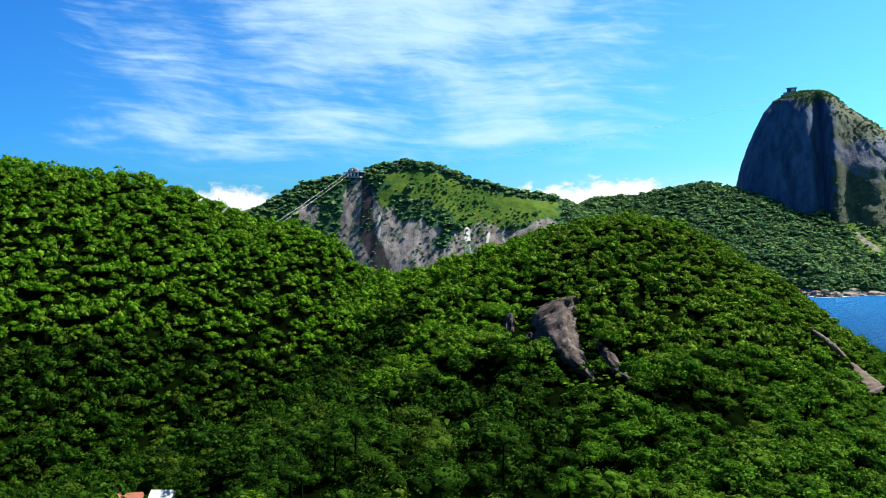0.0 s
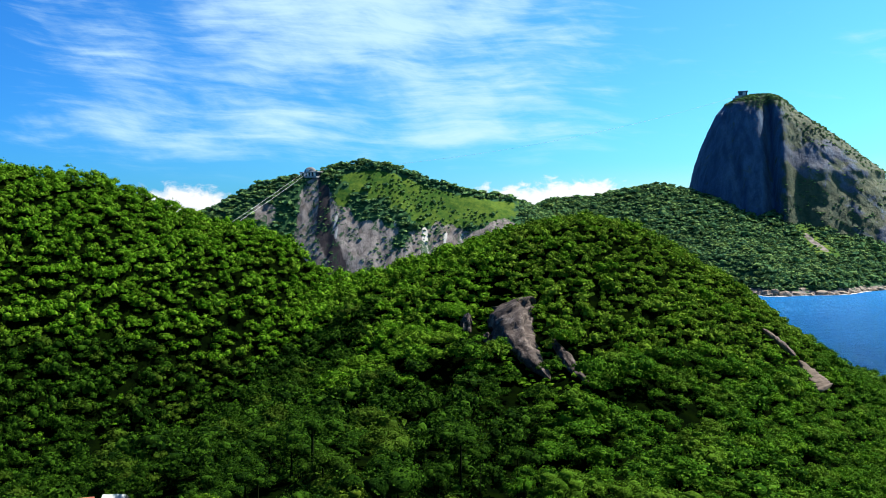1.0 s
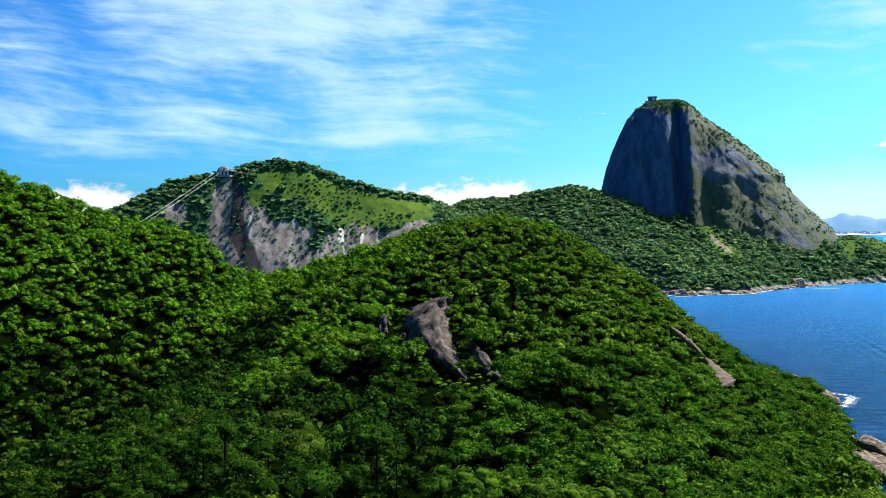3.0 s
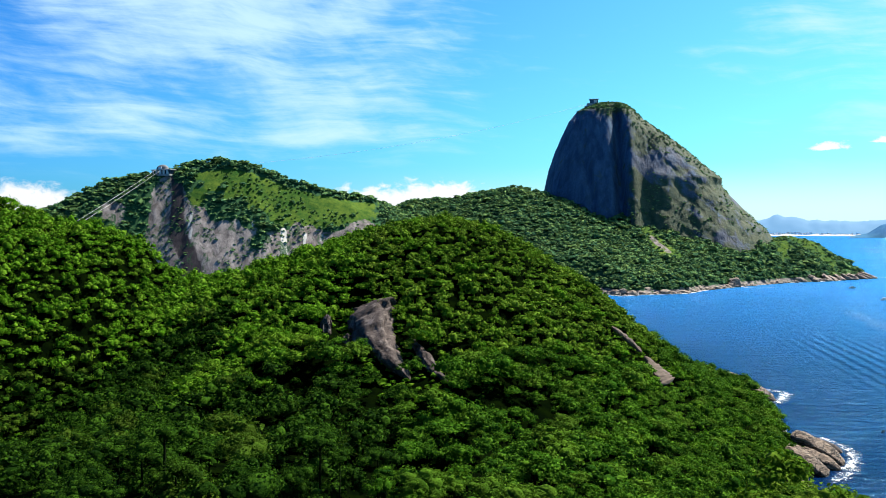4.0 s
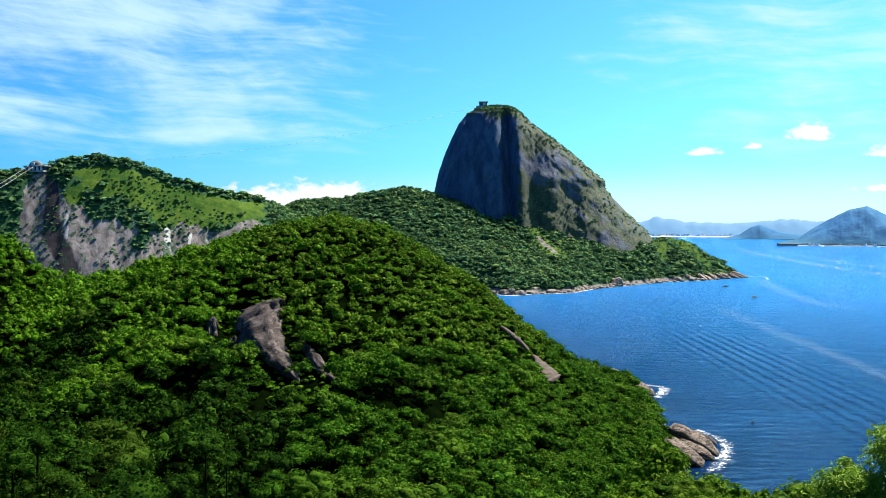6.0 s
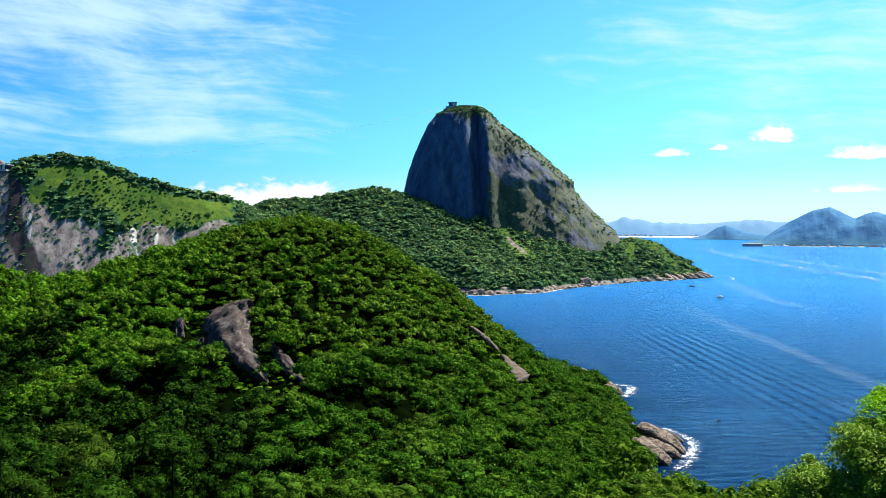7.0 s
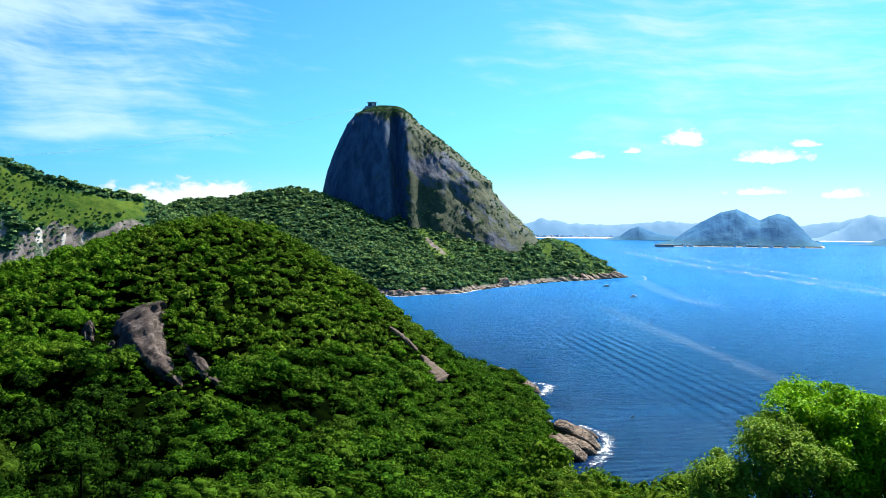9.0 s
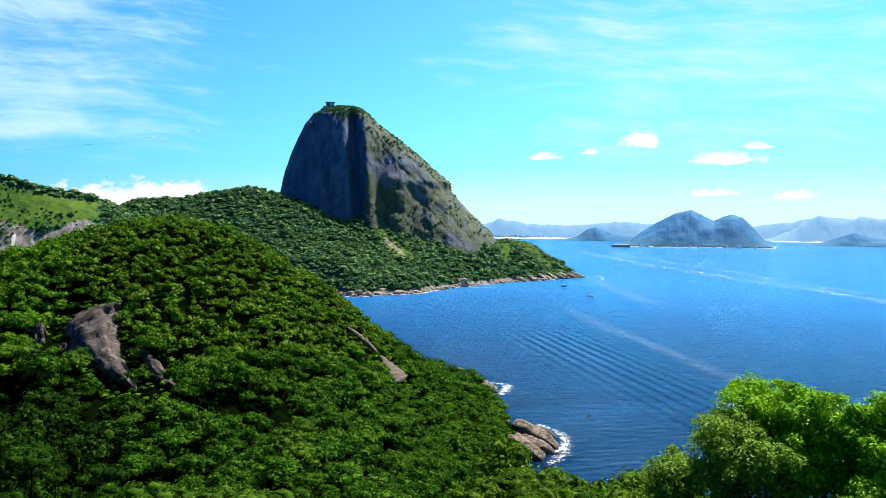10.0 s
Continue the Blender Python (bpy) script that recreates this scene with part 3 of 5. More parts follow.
# the east side is ribbed along the fall of its ridge
rib = fbm(Z + 0.9 * U, (U - 0.9 * Z) * 0.16, 34, 4, 47)
east = smooth(U, 55, 120) * (fbm(U + Z * 0.8, Z - U * 0.5, 60, 4, 44) * 6 + rib * 6)
V = V + body * south * (gully + flute + east) + body * (1 - south) * flute * 0.5
U = U + body * (1 - south) * flute * 0.25
c, s = math.cos(radians(DOME_TURN)), math.sin(radians(DOME_TURN))
verts = np.stack([DOME[0] + U * c - V * s, DOME[1] + U * s + V * c, Z], -1).reshape(-1, 3)
i = np.arange(Z.size).reshape(Z.shape)
j = np.roll(i, -1, axis=1)
faces = np.stack([i[:-1], j[:-1], j[1:], i[1:]], -1).reshape(-1, 4)
moss = smooth(Z + fbm(U, Z, 40, 3, 15) * 22, 350, 384) + smooth(U, 25, 60) * (0.52 + 0.6 * fbm(U * 0.9 + Z * 1.3, Z * 0.45 - U * 0.25, 42, 4, 93) + 0.85 * rib) + smooth(Z + 0.75 * U, 375, 430) * 0.5
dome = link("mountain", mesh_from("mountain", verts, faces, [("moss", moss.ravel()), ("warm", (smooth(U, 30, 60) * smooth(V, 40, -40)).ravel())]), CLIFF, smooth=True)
tagged(dome, "tall steep granite dome mountain with dark streaked walls", "mountain")

# ---- across the bay ----
def far_slope(n, place, bsdf):
    a = n.noise(n.v("MULTIPLY", place, (0.009, 0.009, 0.012)), 1.0, 6.0, 0.62, 0.4)
    b = n.noise(place, 0.004, 3.0)
    # haze is put into these blue base colours
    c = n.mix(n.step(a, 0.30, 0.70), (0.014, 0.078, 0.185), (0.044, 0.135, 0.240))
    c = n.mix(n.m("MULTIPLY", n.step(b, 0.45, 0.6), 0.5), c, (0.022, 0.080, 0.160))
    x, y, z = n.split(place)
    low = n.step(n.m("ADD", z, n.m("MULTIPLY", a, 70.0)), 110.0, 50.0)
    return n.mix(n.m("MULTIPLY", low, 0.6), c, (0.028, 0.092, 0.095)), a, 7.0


FAR_ROCK = material("hazy_far_hill", far_slope, 0.9, 0.05)
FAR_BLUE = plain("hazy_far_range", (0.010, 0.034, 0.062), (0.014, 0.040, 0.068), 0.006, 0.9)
# the air's haze over the farthest hills, added as an even glow
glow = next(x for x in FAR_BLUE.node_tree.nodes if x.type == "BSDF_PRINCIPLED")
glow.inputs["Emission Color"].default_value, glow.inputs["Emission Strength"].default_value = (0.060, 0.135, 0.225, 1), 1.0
SAND = plain("pale_beach_sand", (0.252, 0.224, 0.189), (0.35, 0.322, 0.28), 0.02, 0.9)


def far_place(a, d):
    return d * math.sin(radians(a)), d * math.cos(radians(a))


def far_hill(name, mat, label, d, profile, depth, seed):
    """A hill across the water at the distance d: profile of (azimuth, height above the water)."""
    n = 240
    a = np.linspace(profile[0][0], profile[-1][0], n)
    h = np.interp(a, [p[0] for p in profile], [p[1] for p in profile])
    h = np.convolve(np.pad(h, 1, mode="edge"), (0.25, 0.5, 0.25), "valid")
    bump = sum(value_noise(a * s, a * 0 + s, seed + 40) * w for s, w in ((0.9, 0.5), (2.3, 0.35), (5.5, 0.3))) - 0.55
    h = np.maximum(h + bump * (20 if name == "backdrop" else 7) * smooth(h, 8, 60), 0)
    across = np.linspace(-1, 1, 31)
    AA, BB = np.meshgrid(a, across, indexing="ij")
    R = d + BB * depth
    shape = np.maximum(1 - np.abs(BB) ** 1.6, 0)
    X, Y = R * np.sin(np.radians(AA)), R * np.cos(np.radians(AA))
    rough = fbm(AA * 75, R * 0.8, 60, 5, seed + 3)
    Zf = sea_lift(d) - 3 + (h[:, None] + 3) * shape * (1 + rough * (0.05 + 0.4 * (1 - shape)))
    k = np.arange(AA.size).reshape(AA.shape)
    f = np.stack([k[:-1, :-1], k[1:, :-1], k[1:, 1:], k[:-1, 1:]], -1).reshape(-1, 4)
    ob = link(name, mesh_from(name, np.stack([X, Y, Zf], -1).reshape(-1, 3), f), mat, smooth=True)
    return tagged(ob, label, "hill", kind="structure" if name == "backdrop" else "")


def up(el, d):
    return 122 + d * math.tan(radians(el)) - sea_lift(d)


def outline(d, *pairs):
    return [(a, max(up(e, d), 0)) for a, e in pairs]


far_hill("backdrop", FAR_BLUE, "pale blue far mountain range, its haze added as glow", 4850,
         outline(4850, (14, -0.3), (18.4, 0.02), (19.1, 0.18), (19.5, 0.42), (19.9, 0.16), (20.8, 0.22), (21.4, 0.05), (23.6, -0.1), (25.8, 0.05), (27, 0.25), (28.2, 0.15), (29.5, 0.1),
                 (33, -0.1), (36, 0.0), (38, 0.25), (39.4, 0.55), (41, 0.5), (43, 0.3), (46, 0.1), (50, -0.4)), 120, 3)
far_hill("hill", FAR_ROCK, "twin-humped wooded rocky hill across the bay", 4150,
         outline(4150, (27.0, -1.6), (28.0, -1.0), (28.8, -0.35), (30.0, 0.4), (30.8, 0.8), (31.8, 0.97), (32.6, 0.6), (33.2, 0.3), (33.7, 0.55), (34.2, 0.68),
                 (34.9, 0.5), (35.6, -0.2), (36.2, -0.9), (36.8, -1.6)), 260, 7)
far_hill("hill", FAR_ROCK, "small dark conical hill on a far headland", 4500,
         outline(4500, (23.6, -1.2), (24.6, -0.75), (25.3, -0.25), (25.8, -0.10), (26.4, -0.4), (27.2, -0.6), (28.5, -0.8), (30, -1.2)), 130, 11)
far_hill("backdrop", FAR_BLUE, "long wooded hill at the bay mouth, its haze added as glow", 4600,
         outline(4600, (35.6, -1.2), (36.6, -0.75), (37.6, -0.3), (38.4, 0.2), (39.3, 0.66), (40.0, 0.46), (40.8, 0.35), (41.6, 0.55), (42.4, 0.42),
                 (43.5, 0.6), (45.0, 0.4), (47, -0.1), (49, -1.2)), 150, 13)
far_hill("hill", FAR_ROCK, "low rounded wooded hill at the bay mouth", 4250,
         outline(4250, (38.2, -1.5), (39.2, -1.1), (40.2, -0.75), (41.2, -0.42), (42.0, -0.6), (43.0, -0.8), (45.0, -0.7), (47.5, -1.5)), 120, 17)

# ---- leaves and crowns ----
rng = np.random.default_rng(7)
ICO = bmesh.new()
bmesh.ops.create_icosphere(ICO, subdivisions=1, radius=1.0)
ICO_V = np.array([v.co[:] for v in ICO.verts])
ICO_F = np.array([[v.index for v in f.verts] for f in ICO.faces])
ICO.free()
# the lumps of a crown are open below, where nothing is seen of them
ICO_F = ICO_F[ICO_V[ICO_F].mean(1)[:, 2] > -0.45]


def crown_shape(lobes, cards, size, flat=0.85):
    """A unit crown: a ragged dome of leafy lumps with sprays of leaves standing off them. Returns vertices and triangles."""
    d = rng.normal(size=(lobes, 3))
    d[:, 2] = np.abs(d[:, 2]) * 0.9 - 0.15
    d[0] = (0.05, 0.02, 1)
    d /= np.linalg.norm(d, axis=1)[:, None]
    c = d * (0.66, 0.66, rng.uniform(0.30, 0.62)) * rng.uniform(0.55, 1.15, (lobes, 1)) if lobes > 1 else np.zeros((1, 3))
    r = rng.uniform(0.20, 0.42, lobes) if lobes > 5 else rng.uniform(0.36, 0.60, lobes)
    vs, fs, count = [], [], 0
    for k in range(lobes):
        vs.append(ICO_V * r[k] * (0.70 if lobes > 2 else 0.88) * rng.uniform(0.66, 1.2, (len(ICO_V), 1)) * (1, 1, flat) + c[k])
        fs.append(ICO_F + count)
        count += len(ICO_V)
    made = 0
    while made < cards:
        k = rng.integers(lobes)
        d = rng.normal(size=3)
        d /= np.linalg.norm(d)
        if d[2] < -0.35:
            continue
        p = c[k] + d * r[k] * rng.uniform(0.85, 1.22) * (1, 1, flat)
        if any(np.linalg.norm((p - c[q]) / (1, 1, flat)) < r[q] * 0.85 for q in range(lobes) if q != k):
            continue
        nrm = d * 0.80 + rng.normal(size=3) * 0.38 + (0, 0, 0.30)
        nrm /= np.linalg.norm(nrm)
        t = np.cross(nrm, rng.normal(size=3))
        t /= np.linalg.norm(t)
        b = np.cross(nrm, t)
        s = size * rng.uniform(0.6, 1.3)
        quad = np.array([t * s, b * s * rng.uniform(0.5, 0.9), -t * s * 0.9, -b * s * rng.uniform(0.5, 0.9)]) + p
        quad[[0, 2]] -= nrm * s * 0.30
        vs.append(quad)
        fs.append(np.array([[0, 1, 2], [0, 2, 3]]) + count)
        count += 4
        made += 1
    v = np.concatenate(vs)
    v[:, :2] /= np.percentile(np.hypot(v[:, 0], v[:, 1]), 93)
    return v, np.concatenate(fs)


def trunk_shape():
    a = np.linspace(0, 2 * math.pi, 6)[:-1]
    low = np.stack([np.cos(a) * 0.06, np.sin(a) * 0.06, a * 0 - 1.25], -1)
    top = np.stack([np.cos(a) * 0.03 + 0.03, np.sin(a) * 0.03, a * 0 + 0.05], -1)
    k, q = np.arange(5), (np.arange(5) + 1) % 5
    return np.concatenate([low, top]), np.concatenate([np.stack([k, q, q + 5], -1), np.stack([k, q + 5, k + 5], -1)])


FINE_CROWNS = [crown_shape(18, 850, 0.036) for _ in range(5)]
NEAR_CROWNS = [crown_shape(rng.integers(10, 16), 350, 0.073) for _ in range(14)]
MID_CROWNS = [crown_shape(rng.integers(4, 7), 80, 0.115) for _ in range(14)]
SCRUB_CROWNS = [crown_shape(3, 48, 0.16) for _ in range(10)]
FAR_CROWNS = [crown_shape(1, 14, 0.34) for _ in range(10)]
TRUNK_V, TRUNK_F = trunk_shape()


def scatter(x0, x1, y0, y1, gap, jitter=0.55, turned=27.0):
    """Jittered places over a rectangle, on a grid turned so that no rows show."""
    mx, my, half = (x0 + x1) / 2, (y0 + y1) / 2, math.hypot(x1 - x0, y1 - y0) / 2
    gx, gy = np.meshgrid(np.arange(-half, half, gap), np.arange(-half, half, gap * 0.87))
    gx = gx + (np.arange(gx.shape[0])[:, None] % 2) * gap / 2
    p = np.stack([gx, gy], -1).reshape(-1, 2)
    p = p + rng.uniform(-jitter, jitter, p.shape) * gap
    c, q = math.cos(radians(turned)), math.sin(radians(turned))
    p = p @ np.array([[c, q], [-q, c]]) + (mx, my)
    return p[(p[:, 0] > x0) & (p[:, 0] < x1) & (p[:, 1] > y0) & (p[:, 1] < y1)]


def plant(name, places, sizes, heights, shapes, mat, label, trunks=True):
    """One joined wood: a crown at each place, on a tapered trunk."""
    vs, fs, ms, ts, count = [], [], [], [], 0
    pick = rng.integers(len(shapes), size=len(places))
    for p, s, h, k in zip(places, sizes, heights, pick):
        v, f = shapes[k]
        a = rng.uniform(0, 2 * math.pi)
        c, q = math.cos(a) * s, math.sin(a) * s
        rot = np.array([[c, q, 0], [-q, c, 0], [0, 0, s * rng.uniform(0.75, 1.2)]])
        vs.append(v @ rot + p + (0, 0, h))
        fs.append(f + count)
        ms.append(np.zeros(len(f), np.int32))
        count += len(v)
        n = len(v)
        if trunks:
            vs.append(TRUNK_V * (s, s, h / 1.25) + p + (0, 0, h))
            fs.append(TRUNK_F + count)
            ms.append(np.ones(len(TRUNK_F), np.int32))
            count += len(TRUNK_V)
            n += len(TRUNK_V)
        ts.append(np.full(n, rng.random()))
    mesh = mesh_from(name, np.concatenate(vs), np.concatenate(fs), [("tint", np.concatenate(ts))], np.concatenate(ms))
    ob = link(name, mesh, [mat, STEM_SHADE], smooth=True)
    return tagged(ob, label, "forest", kind="stuff")


def bearing(p):
    return np.degrees(np.arctan2(p[:, 0], p[:, 1])), np.hypot(p[:, 0], p[:, 1])


def single_trees(shapes, places, sizes, heights, label, group, mat):
    """Trees one could walk up to: a tapered trunk and a crown each, on shared meshes."""
    masters = []
    for v, f in shapes:
        masters.append((mesh_from("crown", v, f, [("tint", np.zeros(len(v)))]), mesh_from("trunk", TRUNK_V * (1, 1, 1), TRUNK_F)))
    for p, s, h in zip(places, sizes, heights):
        crown_mesh, trunk_mesh = masters[rng.integers(len(masters))]
        ob = new("tree")
        ob.location = p
        ob.rotation_euler.z = rng.uniform(0, 6.28)
        tagged(ob, label, "tree", group)
        crown = link("crown", crown_mesh, mat, ob, smooth=True)
        crown.location.z, crown.scale = h, (s, s, s * rng.uniform(0.8, 1.1))
        trunk = link("trunk", trunk_mesh, BARK, ob)
        trunk.location.z, trunk.scale = h, (s, s, h / 1.25)


# the near hills: larger trees in the hollow, smaller ones towards the crest
HOUSES = [(-158, 232), (-146, 232)]


def hill_wood(gap, lo_d, hi_d, base, seen=True, west=-640, east=235):
    """Places, sizes and stem heights for trees at lo_d to hi_d from the viewpoint; seen: those that rise into the view over the slope."""
    p = scatter(west, east, -60, 700, gap)
    a, d = bearing(p)
    z = near_height(p[:, 0], p[:, 1])
    rock = dict(near_marks(p[:, 0], p[:, 1], z))["clear"]
    crest = np.interp(p[:, 0], [q[0] for q in CREST], [q[1] for q in CREST])
    fits = (d > lo_d) & (d <= hi_d) & (z > 2.5) & (rock < 0.42 + rng.uniform(-0.1, 0.1, len(p))) & (p[:, 1] < crest + 24)
    rises = (a > -46) & (a < 48) & ((z + 8 - 122) / d > -0.345)
    fits &= rises if seen else ~rises & ((z + 13 - 122) / d < -0.36)
    for hx, hy in HOUSES:
        for near in (0.97, 0.93, 0.89, 0.85, 0.81, 0.77):
            fits &= np.hypot(p[:, 0] - hx * near, p[:, 1] - hy * near) > (9 if near > 0.95 else 7.5)
    p, z, d = p[fits], z[fits], d[fits]
    grow = fbm(p[:, 0], p[:, 1], 55, 3, 51)
    s = np.clip(base * np.exp(grow * 0.35 + rng.normal(size=len(p)) * 0.32), base * 0.55, base * 2.1)
    s = np.where(d > 425, np.minimum(s, base * 1.4), s)
    h = s * rng.uniform(0.1, 0.5, len(p)) + 1.3 * smooth(d, 140, 110) + rng.uniform(0, 1, len(p)) ** 1.5 * (13.0 - 10.0 * smooth(d, 320, 440)) * smooth(d, 130, 230) * smooth(p[:, 0], 70, 20)
    return np.stack([p[:, 0], p[:, 1], z], -1), s, h


place, size, tall = hill_wood(4.6, 52, 100, 2.2)
single_trees(FINE_CROWNS, place, size, tall, "broad green jungle tree on the steep near slope", "trees on the near slope", LEAF_SPUR)
place, size, tall = hill_wood(5.6, 100, 130, 2.7)
single_trees(NEAR_CROWNS, place, size, tall, "green jungle tree on the falling spur", "trees on the spur", LEAF_SPUR)
place, size, tall = hill_wood(5.8, 130, 175, 2.9)
plant("forest", place, size, tall, NEAR_CROWNS, LEAF_SPUR, "olive green trees on the falling spur")
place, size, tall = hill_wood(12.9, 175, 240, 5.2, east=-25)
plant("forest", place, size, tall, FINE_CROWNS, LEAF_SHADED, "dense jungle trees deep in the hollow, shade in their green")
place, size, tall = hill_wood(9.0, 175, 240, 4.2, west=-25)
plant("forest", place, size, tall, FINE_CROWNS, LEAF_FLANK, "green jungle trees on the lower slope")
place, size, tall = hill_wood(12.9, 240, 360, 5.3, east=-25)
plant("forest", place, size, tall, NEAR_CROWNS, LEAF_SHADED, "dense tropical trees filling the hollow, shade in their green", trunks=False)
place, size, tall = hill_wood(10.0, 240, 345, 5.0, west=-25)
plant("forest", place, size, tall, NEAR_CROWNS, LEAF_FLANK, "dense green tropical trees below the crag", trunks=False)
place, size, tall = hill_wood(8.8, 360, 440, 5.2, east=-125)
plant("forest", place, size, tall, NEAR_CROWNS, LEAF_SHADED, "dense tropical trees on the lower hillside, shade in their green", trunks=False)
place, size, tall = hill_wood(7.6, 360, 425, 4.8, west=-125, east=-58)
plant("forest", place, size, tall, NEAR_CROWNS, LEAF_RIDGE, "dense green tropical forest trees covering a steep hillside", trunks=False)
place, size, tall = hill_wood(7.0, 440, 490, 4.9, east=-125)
plant("forest", place, size, tall, MID_CROWNS, LEAF_SHADED, "green forest canopy on the middle of the slope", trunks=False)
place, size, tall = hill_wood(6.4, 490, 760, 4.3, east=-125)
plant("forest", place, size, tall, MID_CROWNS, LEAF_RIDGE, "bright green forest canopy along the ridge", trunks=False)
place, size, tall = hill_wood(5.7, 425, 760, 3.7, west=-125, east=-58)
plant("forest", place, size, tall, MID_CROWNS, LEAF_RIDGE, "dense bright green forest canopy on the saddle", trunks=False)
# the round hill wears a low, close scrub with some taller trees in it
place, size, tall = hill_wood(4.7, 345, 760, 3.0, west=-58)
high = place[:, 2] + rng.normal(size=len(place)) * 5 > 60 - 0.16 * place[:, 0]
plant("forest", place[high], size[high], tall[high] * 0.7, SCRUB_CROWNS, LEAF_SCRUB, "low close olive green scrub forest over the round hill", trunks=False)
place, size, tall = hill_wood(7.4, 345, 760, 4.6, west=-58)
low = place[:, 2] < 62 - 0.16 * place[:, 0]
plant("forest", place[low], size[low], tall[low], NEAR_CROWNS, LEAF_FLANK, "tall green trees on the seaward flank of the hill", trunks=False)
place, size, tall = hill_wood(24.0, 345, 520, 4.4, west=-58)
plant("forest", place, size, tall, NEAR_CROWNS, LEAF_RIDGE, "taller green trees standing in the scrub", trunks=False)
place, size, tall = hill_wood(9.0, 30, 700, 4.2, seen=False)
plant("forest", place, size, tall, FAR_CROWNS, LEAF_SHADED, "green forest on the slopes below the viewpoint", trunks=False)

# undergrowth that closes the canopy between the trees
p = scatter(-640, 200, 130, 640, 6.8)
z = near_height(p[:, 0], p[:, 1])
a, d = bearing(p)
clear = dict(near_marks(p[:, 0], p[:, 1], z))["clear"]
crest = np.interp(p[:, 0], [q[0] for q in CREST], [q[1] for q in CREST])
fits = (z > 4) & (d > 165) & (a > -46) & ((z + 6 - 122) / d > -0.345) & (clear < 0.4) & (p[:, 1] < crest + 15) & ((d < 345) | (p[:, 0] < -58) | (z < 60 - 0.16 * p[:, 0]))
for hx, hy in HOUSES:
    fits &= np.hypot(p[:, 0] - hx * 0.95, p[:, 1] - hy * 0.95) > 16
p, z, d = p[fits], z[fits], d[fits]
size = rng.uniform(1.8, 3.2, len(p))
for deep, mat, words in ((True, LEAF_SHADED, "undergrowth between the trees of the hollow, shade in its green"), (False, LEAF_RIDGE, "light green undergrowth between the trees of the ridge")):
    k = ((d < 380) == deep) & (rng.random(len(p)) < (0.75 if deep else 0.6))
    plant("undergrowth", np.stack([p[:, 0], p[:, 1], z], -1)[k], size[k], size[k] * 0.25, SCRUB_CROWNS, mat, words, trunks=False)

# low bushes in the clearings round the crag and the bare slabs
p = scatter(-80, 125, 320, 490, 3.6)
z = near_height(p[:, 0], p[:, 1])
clear = dict(near_marks(p[:, 0], p[:, 1], z))["clear"]
fits = (clear > 0.3) & (z > 8) & (rng.random(len(p)) < 0.8) & ((p[:, 0] > -48) | (p[:, 1] > 412))
p, z = p[fits], z[fits]
size = rng.uniform(1.0, 2.3, len(p))
plant("shrub", np.stack([p[:, 0], p[:, 1], z], -1), size, size * 0.4, FAR_CROWNS, LEAF_RIDGE, "low green bushes round the bare rocks", trunks=False)

# the massif
p = scatter(-1000, 860, 1390, 2000, 7.4)
z = massif_height(p[:, 0], p[:, 1])
marks = dict(massif_marks(p[:, 0], p[:, 1], z))
crest = np.interp(p[:, 0], [q[0] for q in MASSIF_CREST], [q[1] for q in MASSIF_CREST])
thick = fbm(p[:, 0], p[:, 1], 60, 3, 77)
fits = (z > 4) & (marks["rock"] < 0.4) & ((marks["grass"] < 0.46) | (thick > 0.10) | (rng.random(len(p)) < np.where(p[:, 0] > 300, 0.6, 0.06))) & (p[:, 1] < crest + 60)
p, z, lawn = p[fits], z[fits], marks["grass"][fits]
size = np.clip(5.4 * np.exp(rng.normal(size=len(p)) * 0.36), 2.8, 13) * (1 - 0.5 * smooth(lawn, 0.2, 0.5))
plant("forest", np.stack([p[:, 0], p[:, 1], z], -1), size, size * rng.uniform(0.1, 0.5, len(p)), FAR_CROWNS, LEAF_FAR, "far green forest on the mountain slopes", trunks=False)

# bushes that hold on to the bare walls
p = scatter(-640, -120, 1400, 1600, 5.8)
z = massif_height(p[:, 0], p[:, 1])
marks = dict(massif_marks(p[:, 0], p[:, 1], z))
fits = (z > 4) & (marks["rock"] > 0.4) & (fbm(p[:, 0], p[:, 1], 30, 3, 81) > 0.0) & (rng.random(len(p)) < 0.6)
p, z = p[fits], z[fits]
size = rng.uniform(1.4, 3.8, len(p))
plant("shrub", np.stack([p[:, 0], p[:, 1], z - 1], -1), size, size * 0.4, FAR_CROWNS, LEAF_FAR, "small green shrubs on the bare granite wall", trunks=False)
flat_v, flat_m = verts.copy(), (moss + fbm(U + Z, Z - U * 0.6, 40, 4, 91) * 0.75).ravel()
pick = np.nonzero((flat_m > 0.50) & (flat_v[:, 2] > 95) & (rng.random(len(flat_m)) < 0.15))[0]
size = rng.uniform(1.6, 4.0, len(pick))
plant("shrub", flat_v[pick] - (0, 0, 0.8), size, size * 0.3, FAR_CROWNS, LEAF_FAR, "low green scrub on top and ledges of the dome", trunks=False)


